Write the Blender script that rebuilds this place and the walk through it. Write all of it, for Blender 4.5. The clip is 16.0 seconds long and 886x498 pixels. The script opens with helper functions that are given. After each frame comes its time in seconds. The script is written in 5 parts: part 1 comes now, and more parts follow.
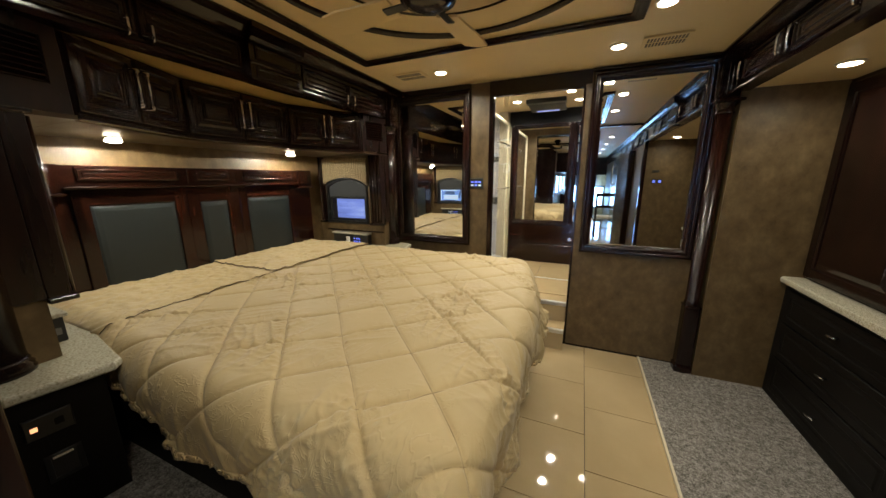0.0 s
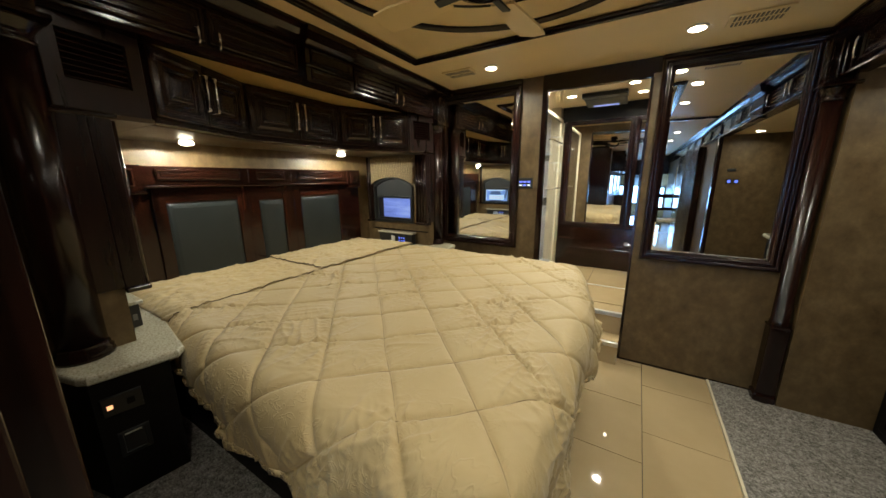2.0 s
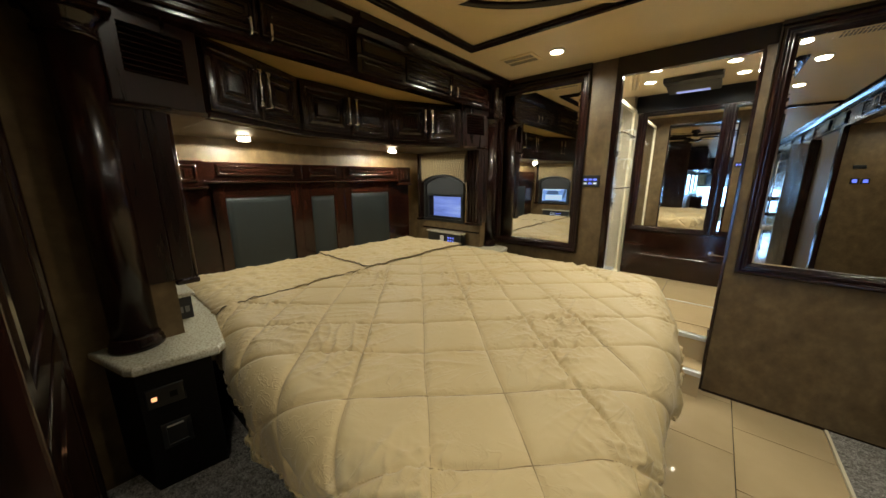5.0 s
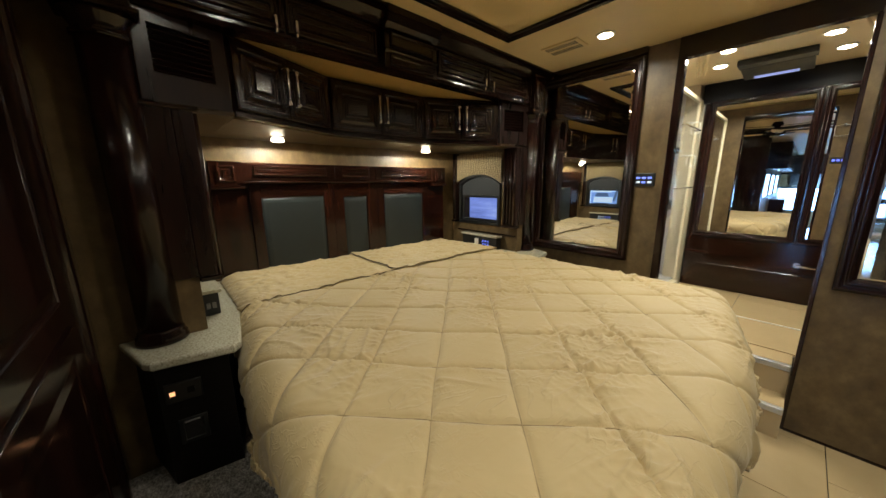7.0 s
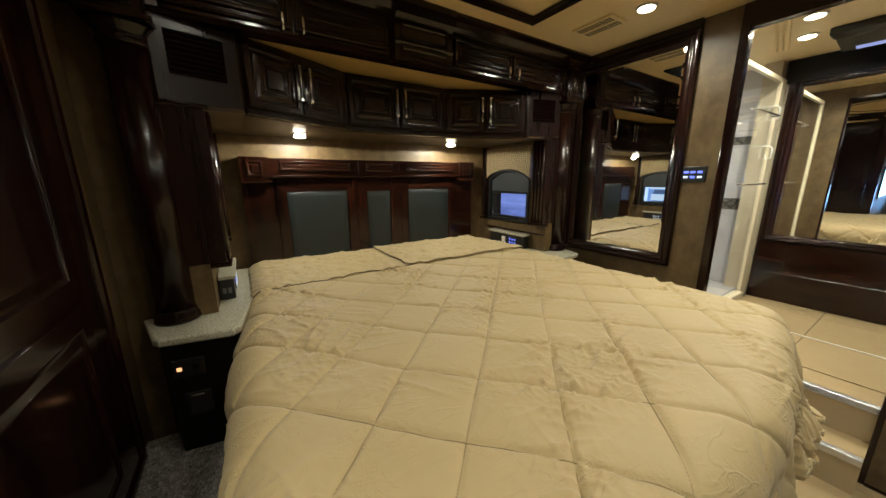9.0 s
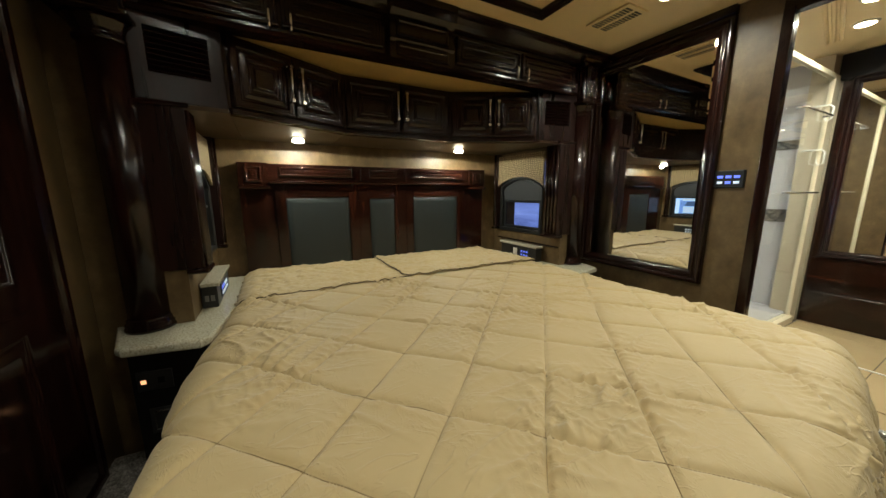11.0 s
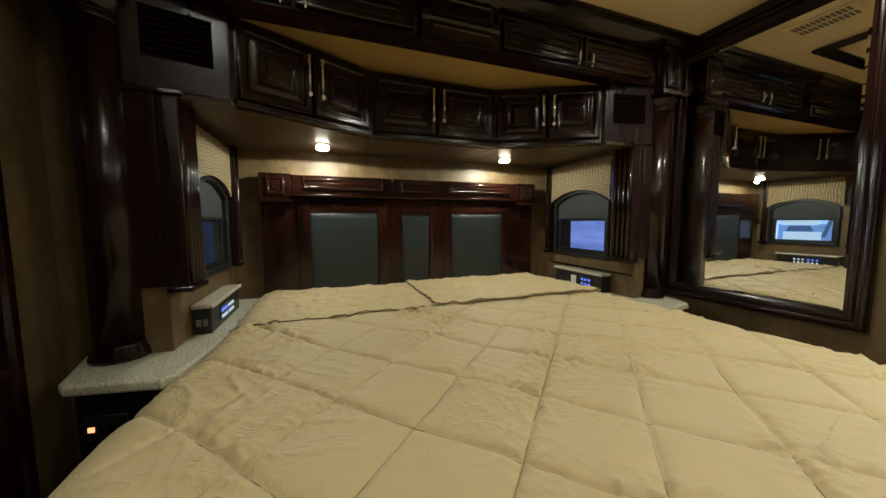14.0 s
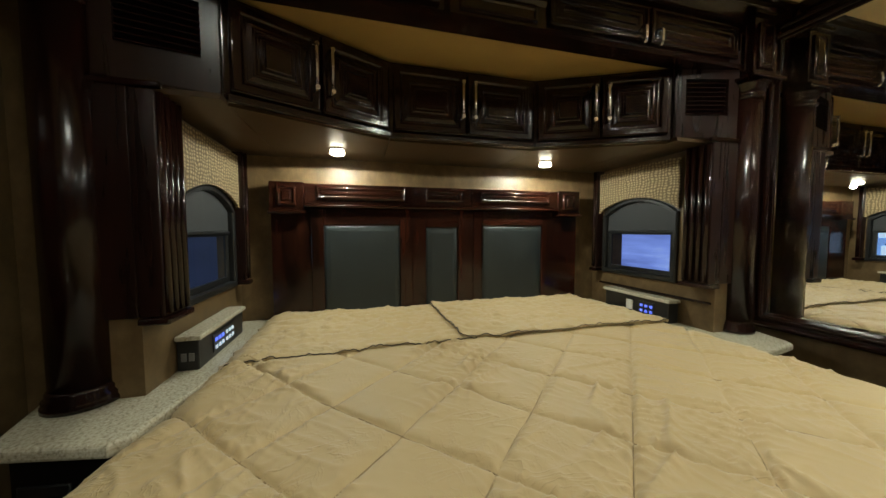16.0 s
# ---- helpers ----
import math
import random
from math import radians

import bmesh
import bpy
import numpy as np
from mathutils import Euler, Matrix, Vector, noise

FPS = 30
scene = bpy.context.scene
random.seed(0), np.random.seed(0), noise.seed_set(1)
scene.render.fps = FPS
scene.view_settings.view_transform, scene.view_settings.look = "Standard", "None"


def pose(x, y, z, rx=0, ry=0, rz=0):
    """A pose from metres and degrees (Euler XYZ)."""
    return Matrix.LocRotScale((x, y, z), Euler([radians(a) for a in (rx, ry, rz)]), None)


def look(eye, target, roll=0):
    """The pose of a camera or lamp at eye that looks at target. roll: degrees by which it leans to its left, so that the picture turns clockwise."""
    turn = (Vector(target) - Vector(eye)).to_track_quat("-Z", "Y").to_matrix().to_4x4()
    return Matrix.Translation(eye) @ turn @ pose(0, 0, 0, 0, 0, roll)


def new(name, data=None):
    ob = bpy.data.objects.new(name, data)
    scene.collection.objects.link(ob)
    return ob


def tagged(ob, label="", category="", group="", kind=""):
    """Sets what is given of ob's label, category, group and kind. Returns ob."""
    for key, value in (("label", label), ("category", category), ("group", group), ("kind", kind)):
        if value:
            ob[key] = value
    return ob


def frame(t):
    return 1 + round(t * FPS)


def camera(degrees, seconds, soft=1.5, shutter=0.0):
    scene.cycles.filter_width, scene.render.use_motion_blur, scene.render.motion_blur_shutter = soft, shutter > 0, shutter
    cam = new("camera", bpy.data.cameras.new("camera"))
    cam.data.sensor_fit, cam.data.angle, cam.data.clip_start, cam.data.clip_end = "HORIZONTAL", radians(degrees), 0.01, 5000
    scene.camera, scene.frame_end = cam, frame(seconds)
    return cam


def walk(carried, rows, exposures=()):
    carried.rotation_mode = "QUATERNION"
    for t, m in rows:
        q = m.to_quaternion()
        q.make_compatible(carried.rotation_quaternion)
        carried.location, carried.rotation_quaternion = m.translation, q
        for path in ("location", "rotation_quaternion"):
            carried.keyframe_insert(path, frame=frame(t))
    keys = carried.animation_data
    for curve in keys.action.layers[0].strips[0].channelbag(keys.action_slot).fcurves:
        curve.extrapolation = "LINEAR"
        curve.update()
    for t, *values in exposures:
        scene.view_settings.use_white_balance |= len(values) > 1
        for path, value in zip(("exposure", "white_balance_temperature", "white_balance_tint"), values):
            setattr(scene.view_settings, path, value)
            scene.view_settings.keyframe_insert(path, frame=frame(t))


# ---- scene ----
cam = camera(108.7, 16.0)
PATH = [
    (0, (0.33, 1.01, 1.378), (-0.445, 2.803, 0.947), -0.3),
    (0.5, (0.321, 1.017, 1.392), (-0.516, 2.779, 0.949), -0.3),
    (1, (0.312, 1.034, 1.381), (-0.586, 2.768, 0.948), -0.2),
    (1.5, (0.302, 1.051, 1.378), (-0.658, 2.751, 0.945), -0.3),
    (2, (0.288, 1.061, 1.377), (-0.724, 2.731, 0.946), -0.3),
    (2.5, (0.278, 1.075, 1.373), (-0.782, 2.715, 0.942), -0.3),
    (3, (0.259, 1.081, 1.365), (-0.838, 2.697, 0.935), -0.2),
    (3.5, (0.237, 1.09, 1.357), (-0.895, 2.683, 0.931), -0.2),
    (6, (0.186, 1.259, 1.361), (-1.175, 2.66, 0.93), -0.3),
    (6.5, (0.179, 1.283, 1.343), (-1.229, 2.64, 0.923), -0.5),
    (7, (0.186, 1.321, 1.334), (-1.275, 2.623, 0.923), -0.5),
    (7.5, (0.208, 1.367, 1.339), (-1.307, 2.603, 0.919), -0.6),
    (8, (0.227, 1.417, 1.329), (-1.341, 2.586, 0.913), -0.6),
    (8.5, (0.254, 1.469, 1.32), (-1.36, 2.575, 0.903), -0.6),
    (9, (0.277, 1.529, 1.324), (-1.373, 2.573, 0.892), -0.4),
    (11.5, (0.202, 1.74, 1.268), (-1.558, 2.639, 0.963), -0.4),
    (12, (0.163, 1.775, 1.257), (-1.62, 2.647, 1.012), -0.4),
    (12.5, (0.114, 1.817, 1.241), (-1.696, 2.643, 1.034), -0.5),
    (13, (0.061, 1.852, 1.217), (-1.773, 2.63, 1.038), -0.5),
    (13.5, (0.01, 1.861, 1.206), (-1.841, 2.597, 1.033), -0.3),
    (14, (-0.046, 1.875, 1.197), (-1.919, 2.554, 1.028), -0.2),
    (14.5, (-0.103, 1.893, 1.182), (-1.994, 2.526, 1.028), -0.5),
    (15, (-0.164, 1.918, 1.202), (-2.068, 2.509, 1.038), -0.3),
    (15.5, (-0.229, 1.934, 1.206), (-2.145, 2.488, 1.06), -0.3),
    (16, (-0.279, 1.951, 1.221), (-2.21, 2.462, 1.109), -0.1),
]
walk(cam, [(t, look(eye, target, roll)) for t, eye, target, roll in PATH],
     [(0.0, 0.06, 6450, 10), (1.0, 0.06, 6400, 9), (2.8, 0.05, 6250, 5), (3.7, 0.04, 6250, 5), (6.0, 0.03, 6350, 7), (9.0, -0.02, 6300, 6), (13.0, -0.11, 6000, 2), (16.0, -0.06, 6000, 2)])

# ---- world and lamps ----
world = bpy.data.worlds.new("world")
scene.world = world
world.use_nodes = True
_sky = world.node_tree.nodes.new("ShaderNodeTexSky")
_sky.sky_type, _sky.sun_disc = "NISHITA", False
_sky.sun_elevation, _sky.sun_rotation = radians(38), radians(200)
world.node_tree.links.new(_sky.outputs[0], world.node_tree.nodes["Background"].inputs[0])
world.node_tree.nodes["Background"].inputs[1].default_value = 0.1
_sun = new("sun", bpy.data.lights.new("sun", "SUN"))
_sun.data.energy, _sun.data.angle, _sun.data.color = 1.0, radians(10), (1, 0.96, 0.9)
_sun.matrix_world = look((-12, -20, 16), (0, 0, 0))
WARM = (1.0, 0.965, 0.81)
DOWN = 7.8
READ = 12.0


def lamp(name, x, y, z, watts, size=0.07, colour=WARM, spread=160):
    data = bpy.data.lights.new(name, "AREA")
    data.shape, data.size, data.energy, data.color, data.spread = "DISK", size, watts, colour, radians(spread)
    ob = new(name, data)
    ob.location = (x, y, z)
    return ob


# ---- materials ----
def nodes_of(name):
    m = bpy.data.materials.new(name)
    m.use_nodes = True
    nt = m.node_tree
    return m, nt, nt.nodes["Principled BSDF"]


def ramp(nt, src, stops):
    r = nt.nodes.new("ShaderNodeValToRGB")
    while len(r.color_ramp.elements) < len(stops):
        r.color_ramp.elements.new(0.5)
    for e, (p, c) in zip(r.color_ramp.elements, stops):
        e.position, e.color = p, (*c, 1)
    nt.links.new(src, r.inputs[0])
    return r.outputs[0]


def noise_tex(nt, scale, detail=4, stretch=(1, 1, 1), rough=0.55, distort=0.0):
    c = nt.nodes.new("ShaderNodeTexCoord")
    mp = nt.nodes.new("ShaderNodeMapping")
    mp.inputs["Scale"].default_value = stretch
    n = nt.nodes.new("ShaderNodeTexNoise")
    n.inputs["Scale"].default_value, n.inputs["Detail"].default_value = scale, detail
    n.inputs["Roughness"].default_value, n.inputs["Distortion"].default_value = rough, distort
    nt.links.new(c.outputs["Object"], mp.inputs[0])
    nt.links.new(mp.outputs[0], n.inputs[0])
    return n.outputs[0]


def bump(nt, bsdf, src, strength, dist):
    b = nt.nodes.new("ShaderNodeBump")
    b.inputs["Strength"].default_value, b.inputs["Distance"].default_value = strength, dist
    nt.links.new(src, b.inputs["Height"])
    nt.links.new(b.outputs[0], bsdf.inputs["Normal"])


def rough_map(nt, bsdf, src, lo, hi):
    m = nt.nodes.new("ShaderNodeMapRange")
    m.inputs[1].default_value, m.inputs[2].default_value = 0.3, 0.7
    m.inputs[3].default_value, m.inputs[4].default_value = lo, hi
    nt.links.new(src, m.inputs[0])
    nt.links.new(m.outputs[0], bsdf.inputs["Roughness"])


def mottled(name, stops, scale=4, stretch=(1, 1, 1), rough=(0.4, 0.6), fine=80, bump_s=0.15, bump_d=0.002, detail=5, spec=0.5, coat=0.0, metal=0.0, distort=0.0):
    m, nt, b = nodes_of(name)
    n = noise_tex(nt, scale, detail, stretch, 0.6, distort)
    nt.links.new(ramp(nt, n, stops), b.inputs["Base Color"])
    rough_map(nt, b, n, *rough)
    if bump_s:
        bump(nt, b, noise_tex(nt, fine, 3, stretch), bump_s, bump_d)
    b.inputs["Specular IOR Level"].default_value = spec
    b.inputs["Coat Weight"].default_value, b.inputs["Coat Roughness"].default_value = coat, 0.12
    b.inputs["Metallic"].default_value = metal
    return m


def wood(name, dark, light, axis="z", rough=(0.15, 0.18)):
    st = {"x": (0.5, 5, 5), "y": (5, 0.5, 5), "z": (5, 5, 0.5)}[axis]
    return mottled(name, [(0.32, dark), (0.50, [(2 * a + b) / 3 for a, b in zip(dark, light)]), (0.70, light)], 2.6, st, rough, 20, 0.0, 0.0006, 8, 0.44, 0.0, 0, 1.2)


W_DARK = wood("dark_wood", (0.0050, 0.0020, 0.0015), (0.0230, 0.0072, 0.0048))
W_DARK_Y = wood("dark_wood_long", (0.0050, 0.0020, 0.0015), (0.0230, 0.0072, 0.0048), "y")
W_DARK_X = wood("dark_wood_wide", (0.0050, 0.0020, 0.0015), (0.0230, 0.0072, 0.0048), "x")
W_SATIN = wood("satin_dark_wood", (0.0070, 0.0028, 0.0020), (0.0240, 0.0080, 0.0052), "z", (0.26, 0.30))
W_SATIN.node_tree.nodes["Principled BSDF"].inputs["Specular IOR Level"].default_value = 0.38
W_RED = wood("cherry_wood", (0.0035, 0.0014, 0.0010), (0.035, 0.0090, 0.0043))
W_RED_Y = wood("cherry_wood_long", (0.0035, 0.0014, 0.0010), (0.035, 0.0090, 0.0043), "y")
W_RED_X = wood("cherry_wood_wide", (0.0035, 0.0014, 0.0010), (0.035, 0.0090, 0.0043), "x")
W_COLUMN = wood("column_wood", (0.0055, 0.0020, 0.0014), (0.0260, 0.0070, 0.0042), "z", (0.215, 0.225))
W_SIDE = mottled("dark_laminate", [(0.3, (0.004, 0.0032, 0.0028)), (0.7, (0.008, 0.0065, 0.0055))], 3, (1, 1, 0.3), (0.4, 0.55), 60, 0.05, 0.002, 5, 0.16)
WALLPAPER = mottled("wallpaper", [(0.30, (0.076, 0.046, 0.019)), (0.5, (0.112, 0.072, 0.031)), (0.70, (0.158, 0.105, 0.048))], 15, (1, 1, 0.8), (0.40, 0.55), 140, 0.12, 0.001, 12, 0.35)
WALL_CREAM = mottled("cream_vinyl_wall", [(0.3, (0.50, 0.42, 0.30)), (0.7, (0.56, 0.48, 0.35))], 4, (1, 1, 1), (0.4, 0.5), 90, 0.05)
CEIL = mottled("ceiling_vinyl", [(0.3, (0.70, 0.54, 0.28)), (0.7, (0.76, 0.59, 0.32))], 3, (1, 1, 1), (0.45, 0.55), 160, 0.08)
# Cream vinyl with the bed's yellow bounce light painted into its colour.
CEIL_BOUNCE = mottled("bounce_tinted_ceiling_vinyl", [(0.3, (0.34, 0.225, 0.065)), (0.7, (0.40, 0.27, 0.085))], 3, (1, 1, 1), (0.45, 0.55), 160, 0.08)
LEATHER = mottled("slate_leather", [(0.3, (0.008, 0.0115, 0.0115)), (0.75, (0.015, 0.0200, 0.0195))], 7, (1, 1, 1), (0.45, 0.6), 260, 0.35, 0.0012)
QUILT = mottled("gold_satin_quilt", [(0.3, (0.465, 0.345, 0.170)), (0.7, (0.515, 0.388, 0.200))], 3, (1, 1, 1), (0.50, 0.60), 300, 0.08, 0.001, 5, 0.35)
QUILT.node_tree.nodes["Principled BSDF"].inputs["Sheen Weight"].default_value = 0.12


def crinkle(m):
    """Fine sharp creases of thin satin."""
    nt, b = m.node_tree, m.node_tree.nodes["Principled BSDF"]
    total = None
    for scale, amp, st in ((11, 1.0, (1.6, 0.7, 1)), (26, 0.5, (0.7, 1.5, 1))):
        n = noise_tex(nt, scale, 2, st, 0.5, 1.2)
        s = nt.nodes.new("ShaderNodeMath")
        s.operation, s.inputs[1].default_value = "SUBTRACT", 0.5
        d = nt.nodes.new("ShaderNodeMath")
        d.operation = "ABSOLUTE"
        e = nt.nodes.new("ShaderNodeMapRange")
        e.inputs[1].default_value, e.inputs[2].default_value, e.inputs[3].default_value, e.inputs[4].default_value = 0.0, 0.045, amp, 0.0
        nt.links.new(n, s.inputs[0]), nt.links.new(s.outputs[0], d.inputs[0]), nt.links.new(d.outputs[0], e.inputs[0])
        mask = nt.nodes.new("ShaderNodeMath")
        mask.operation = "MULTIPLY"
        nt.links.new(e.outputs[0], mask.inputs[0])
        r = nt.nodes.new("ShaderNodeMapRange")
        r.inputs[1].default_value, r.inputs[2].default_value = 0.47, 0.62
        nt.links.new(noise_tex(nt, scale * 0.35, 2), r.inputs[0])
        nt.links.new(r.outputs[0], mask.inputs[1])
        if total:
            add = nt.nodes.new("ShaderNodeMath")
            add.operation = "ADD"
            nt.links.new(total, add.inputs[0]), nt.links.new(mask.outputs[0], add.inputs[1])
            total = add.outputs[0]
        else:
            total = mask.outputs[0]
    bump(nt, b, total, 0.42, 0.004)


crinkle(QUILT)
PIPING = mottled("dark_piping", [(0.3, (0.02, 0.014, 0.01)), (0.7, (0.05, 0.035, 0.022))], 60, (1, 1, 1), (0.6, 0.8), 200, 0.2)
TILE = mottled("glazed_tile", [(0.3, (0.40, 0.29, 0.155)), (0.7, (0.46, 0.34, 0.19))], 2.5, (1, 1, 1), (0.025, 0.05), 30, 0.004, 0.001, 6, 0.6)
SLOT = mottled("shadowed_slot", [(0.3, (0.10, 0.08, 0.05)), (0.7, (0.14, 0.11, 0.07))], 20)
GROUT = mottled("dark_grout", [(0.3, (0.06, 0.045, 0.03)), (0.7, (0.10, 0.075, 0.05))], 20)
STONE = mottled("cream_stone", [(0.36, (0.30, 0.265, 0.19)), (0.46, (0.46, 0.42, 0.31)), (0.68, (0.60, 0.56, 0.44))], 150, (1, 1, 1), (0.12, 0.22), 60, 0.02, 0.001, 6)
SOFFIT = mottled("satin_brown_laminate", [(0.3, (0.050, 0.031, 0.016)), (0.7, (0.080, 0.051, 0.027))], 4, (1, 1, 1), (0.35, 0.45), 60, 0.05, 0.002, 5, 0.2)
METAL = mottled("brushed_nickel", [(0.3, (0.66, 0.66, 0.66)), (0.7, (0.80, 0.80, 0.80))], 30, (1, 1, 6), (0.16, 0.28), 100, 0.02, 0.001, 3, 0.5, 0, 1.0)
ALU = mottled("ribbed_aluminium", [(0.3, (0.55, 0.54, 0.52)), (0.7, (0.7, 0.69, 0.67))], 20, (0.2, 12, 12), (0.25, 0.4), 60, 0.3, 0.001, 3, 0.5, 0, 1.0)
CREAM_METAL = mottled("champagne_metal", [(0.3, (0.60, 0.52, 0.36)), (0.7, (0.68, 0.60, 0.43))], 8, (1, 1, 1), (0.3, 0.4), 60, 0.02)
BLACK = mottled("black_plastic", [(0.3, (0.008, 0.008, 0.008)), (0.7, (0.014, 0.014, 0.014))], 10, (1, 1, 1), (0.3, 0.45), 90, 0.04)
WHITE = mottled("white_plastic", [(0.3, (0.66, 0.63, 0.55)), (0.7, (0.72, 0.69, 0.62))], 10, (1, 1, 1), (0.35, 0.45), 60, 0.02)
GRILLE = mottled("matt_black_grille", [(0.3, (0.004, 0.004, 0.004)), (0.7, (0.007, 0.007, 0.007))], 10, (1, 1, 1), (0.8, 0.9), 90, 0.04, 0.002, 3, 0.1)
SHADE = mottled("grey_roller_cloth", [(0.3, (0.018, 0.019, 0.020)), (0.7, (0.027, 0.028, 0.030))], 20, (1, 1, 1), (0.7, 0.85), 300, 0.3)
SHOWER_TILE = mottled("shower_wall_tile", [(0.3, (0.50, 0.48, 0.49)), (0.7, (0.62, 0.60, 0.62))], 3, (1, 1, 1), (0.15, 0.25), 60, 0.02, 0.001, 6)
MOSAIC = mottled("mosaic_band", [(0.4, (0.03, 0.03, 0.03)), (0.6, (0.22, 0.20, 0.17))], 45, (1, 1, 1), (0.15, 0.25), 60, 0.05)
STEEL = mottled("stainless_steel", [(0.3, (0.45, 0.46, 0.47)), (0.7, (0.58, 0.59, 0.60))], 5, (12, 12, 0.3), (0.2, 0.21), 80, 0.02, 0.001, 3, 0.5, 0, 1.0)


def carpet_material():
    m, nt, b = nodes_of("grey_carpet")
    a = noise_tex(nt, 160, 3, (1, 1, 1), 0.8)
    c = noise_tex(nt, 55, 4, (1, 1, 1), 0.8)
    mx = nt.nodes.new("ShaderNodeMath")
    mx.operation = "ADD"
    nt.links.new(a, mx.inputs[0]), nt.links.new(c, mx.inputs[1])
    hv = nt.nodes.new("ShaderNodeMath")
    hv.operation, hv.inputs[1].default_value = "MULTIPLY", 0.5
    nt.links.new(mx.outputs[0], hv.inputs[0])
    nt.links.new(ramp(nt, hv.outputs[0], [(0.40, (0.075, 0.066, 0.056)), (0.5, (0.24, 0.215, 0.19)), (0.60, (0.46, 0.42, 0.38))]), b.inputs["Base Color"])
    b.inputs["Roughness"].default_value = 0.95
    b.inputs["Specular IOR Level"].default_value = 0.1
    bump(nt, b, hv.outputs[0], 1.0, 0.012)
    return m


CARPET = carpet_material()


def weave_material():
    m, nt, b = nodes_of("woven_straw_cloth")
    c = nt.nodes.new("ShaderNodeTexCoord")
    w = []
    for i, direction in enumerate(("X", "Z")):
        t = nt.nodes.new("ShaderNodeTexWave")
        t.wave_type, t.bands_direction = "BANDS", direction
        t.inputs["Scale"].default_value, t.inputs["Distortion"].default_value = (17, 24)[i], 7.0
        t.inputs["Detail"].default_value = 2
        nt.links.new(c.outputs["Object"], t.inputs[0])
        w.append(t.outputs[1])
    mx = nt.nodes.new("ShaderNodeMath")
    mx.operation = "MULTIPLY"
    nt.links.new(w[0], mx.inputs[0]), nt.links.new(w[1], mx.inputs[1])
    nt.links.new(ramp(nt, mx.outputs[0], [(0.0, (0.10, 0.068, 0.03)), (0.3, (0.20, 0.145, 0.07)), (0.7, (0.32, 0.24, 0.125))]), b.inputs["Base Color"])
    b.inputs["Roughness"].default_value = 0.85
    bump(nt, b, mx.outputs[0], 0.6, 0.003)
    return m


WEAVE = weave_material()


def plain(name, colour, rough=0.5, metal=0.0, emit=0.0, trans=0.0, ior=1.45):
    m, nt, b = nodes_of(name)
    b.inputs["Base Color"].default_value = (*colour, 1)
    b.inputs["Roughness"].default_value, b.inputs["Metallic"].default_value = rough, metal
    b.inputs["Transmission Weight"].default_value, b.inputs["IOR"].default_value = trans, ior
    if emit:
        b.inputs["Emission Color"].default_value = (*colour, 1)
        b.inputs["Emission Strength"].default_value = emit
    return m


SOCKET = plain("grey_plastic", (0.16, 0.155, 0.15), 0.45)
MIRROR = plain("mirror_glass", (0.90, 0.90, 0.88), 0.0, 1.0)
GLASS = plain("clear_glass", (0.95, 0.97, 0.96), 0.0, 0, 0, 1.0, 1.15)
LAMP_ON = plain("lit_lens", (1.0, 0.86, 0.62), 0.4, 0, 26)
KEY_BLUE = plain("blue_lit_key", (0.14, 0.20, 1.0), 0.4, 0, 1.1)
KEY_WHITE = plain("white_lit_key", (0.75, 0.85, 1.0), 0.4, 0, 0.42)
KEY_ORANGE = plain("orange_lit_key", (1.0, 0.45, 0.2), 0.4, 0, 1.5)
SCREEN = plain("pale_blue_screen", (0.30, 0.36, 0.75), 0.2, 0, 0.7)
DAYPANE = plain("bright_daylight", (0.45, 0.70, 1.0), 0.5, 0, 5.0)


# ---- mesh helpers ----
def box(bm, x0, x1, y0, y1, z0, z1, bevel=0.0):
    vs = [bm.verts.new((x, y, z)) for x in (x0, x1) for y in (y0, y1) for z in (z0, z1)]
    fs = [bm.faces.new([vs[i] for i in q]) for q in ((0, 1, 3, 2), (4, 6, 7, 5), (0, 4, 5, 1), (2, 3, 7, 6), (0, 2, 6, 4), (1, 5, 7, 3))]
    if bevel:
        es = list({e for f in fs for e in f.edges})
        bmesh.ops.bevel(bm, geom=es, offset=bevel, segments=2, profile=0.5, affect="EDGES", clamp_overlap=True)


def prism(bm, pts, z0, z1, bevel=0.0):
    lo = [bm.verts.new((x, y, z0)) for x, y in pts]
    hi = [bm.verts.new((x, y, z1)) for x, y in pts]
    n = len(pts)
    fs = [bm.faces.new(lo[::-1]), bm.faces.new(hi)]
    fs += [bm.faces.new((lo[i], lo[(i + 1) % n], hi[(i + 1) % n], hi[i])) for i in range(n)]
    if bevel:
        es = [e for f in fs[:2] for e in f.edges]
        bmesh.ops.bevel(bm, geom=es, offset=bevel, segments=3, profile=0.5, affect="EDGES", clamp_overlap=True)


def sweep(bm, prof, axis, a, b):
    """prof: closed outline of (p, z), swept along the axis from a to b."""
    def at(s, p, z):
        return (p, s, z) if axis == "y" else (s, p, z)
    A = [bm.verts.new(at(a, p, z)) for p, z in prof]
    B = [bm.verts.new(at(b, p, z)) for p, z in prof]
    n = len(prof)
    bm.faces.new(A), bm.faces.new(B[::-1])
    for i in range(n):
        bm.faces.new((A[i], A[(i + 1) % n], B[(i + 1) % n], B[i]))


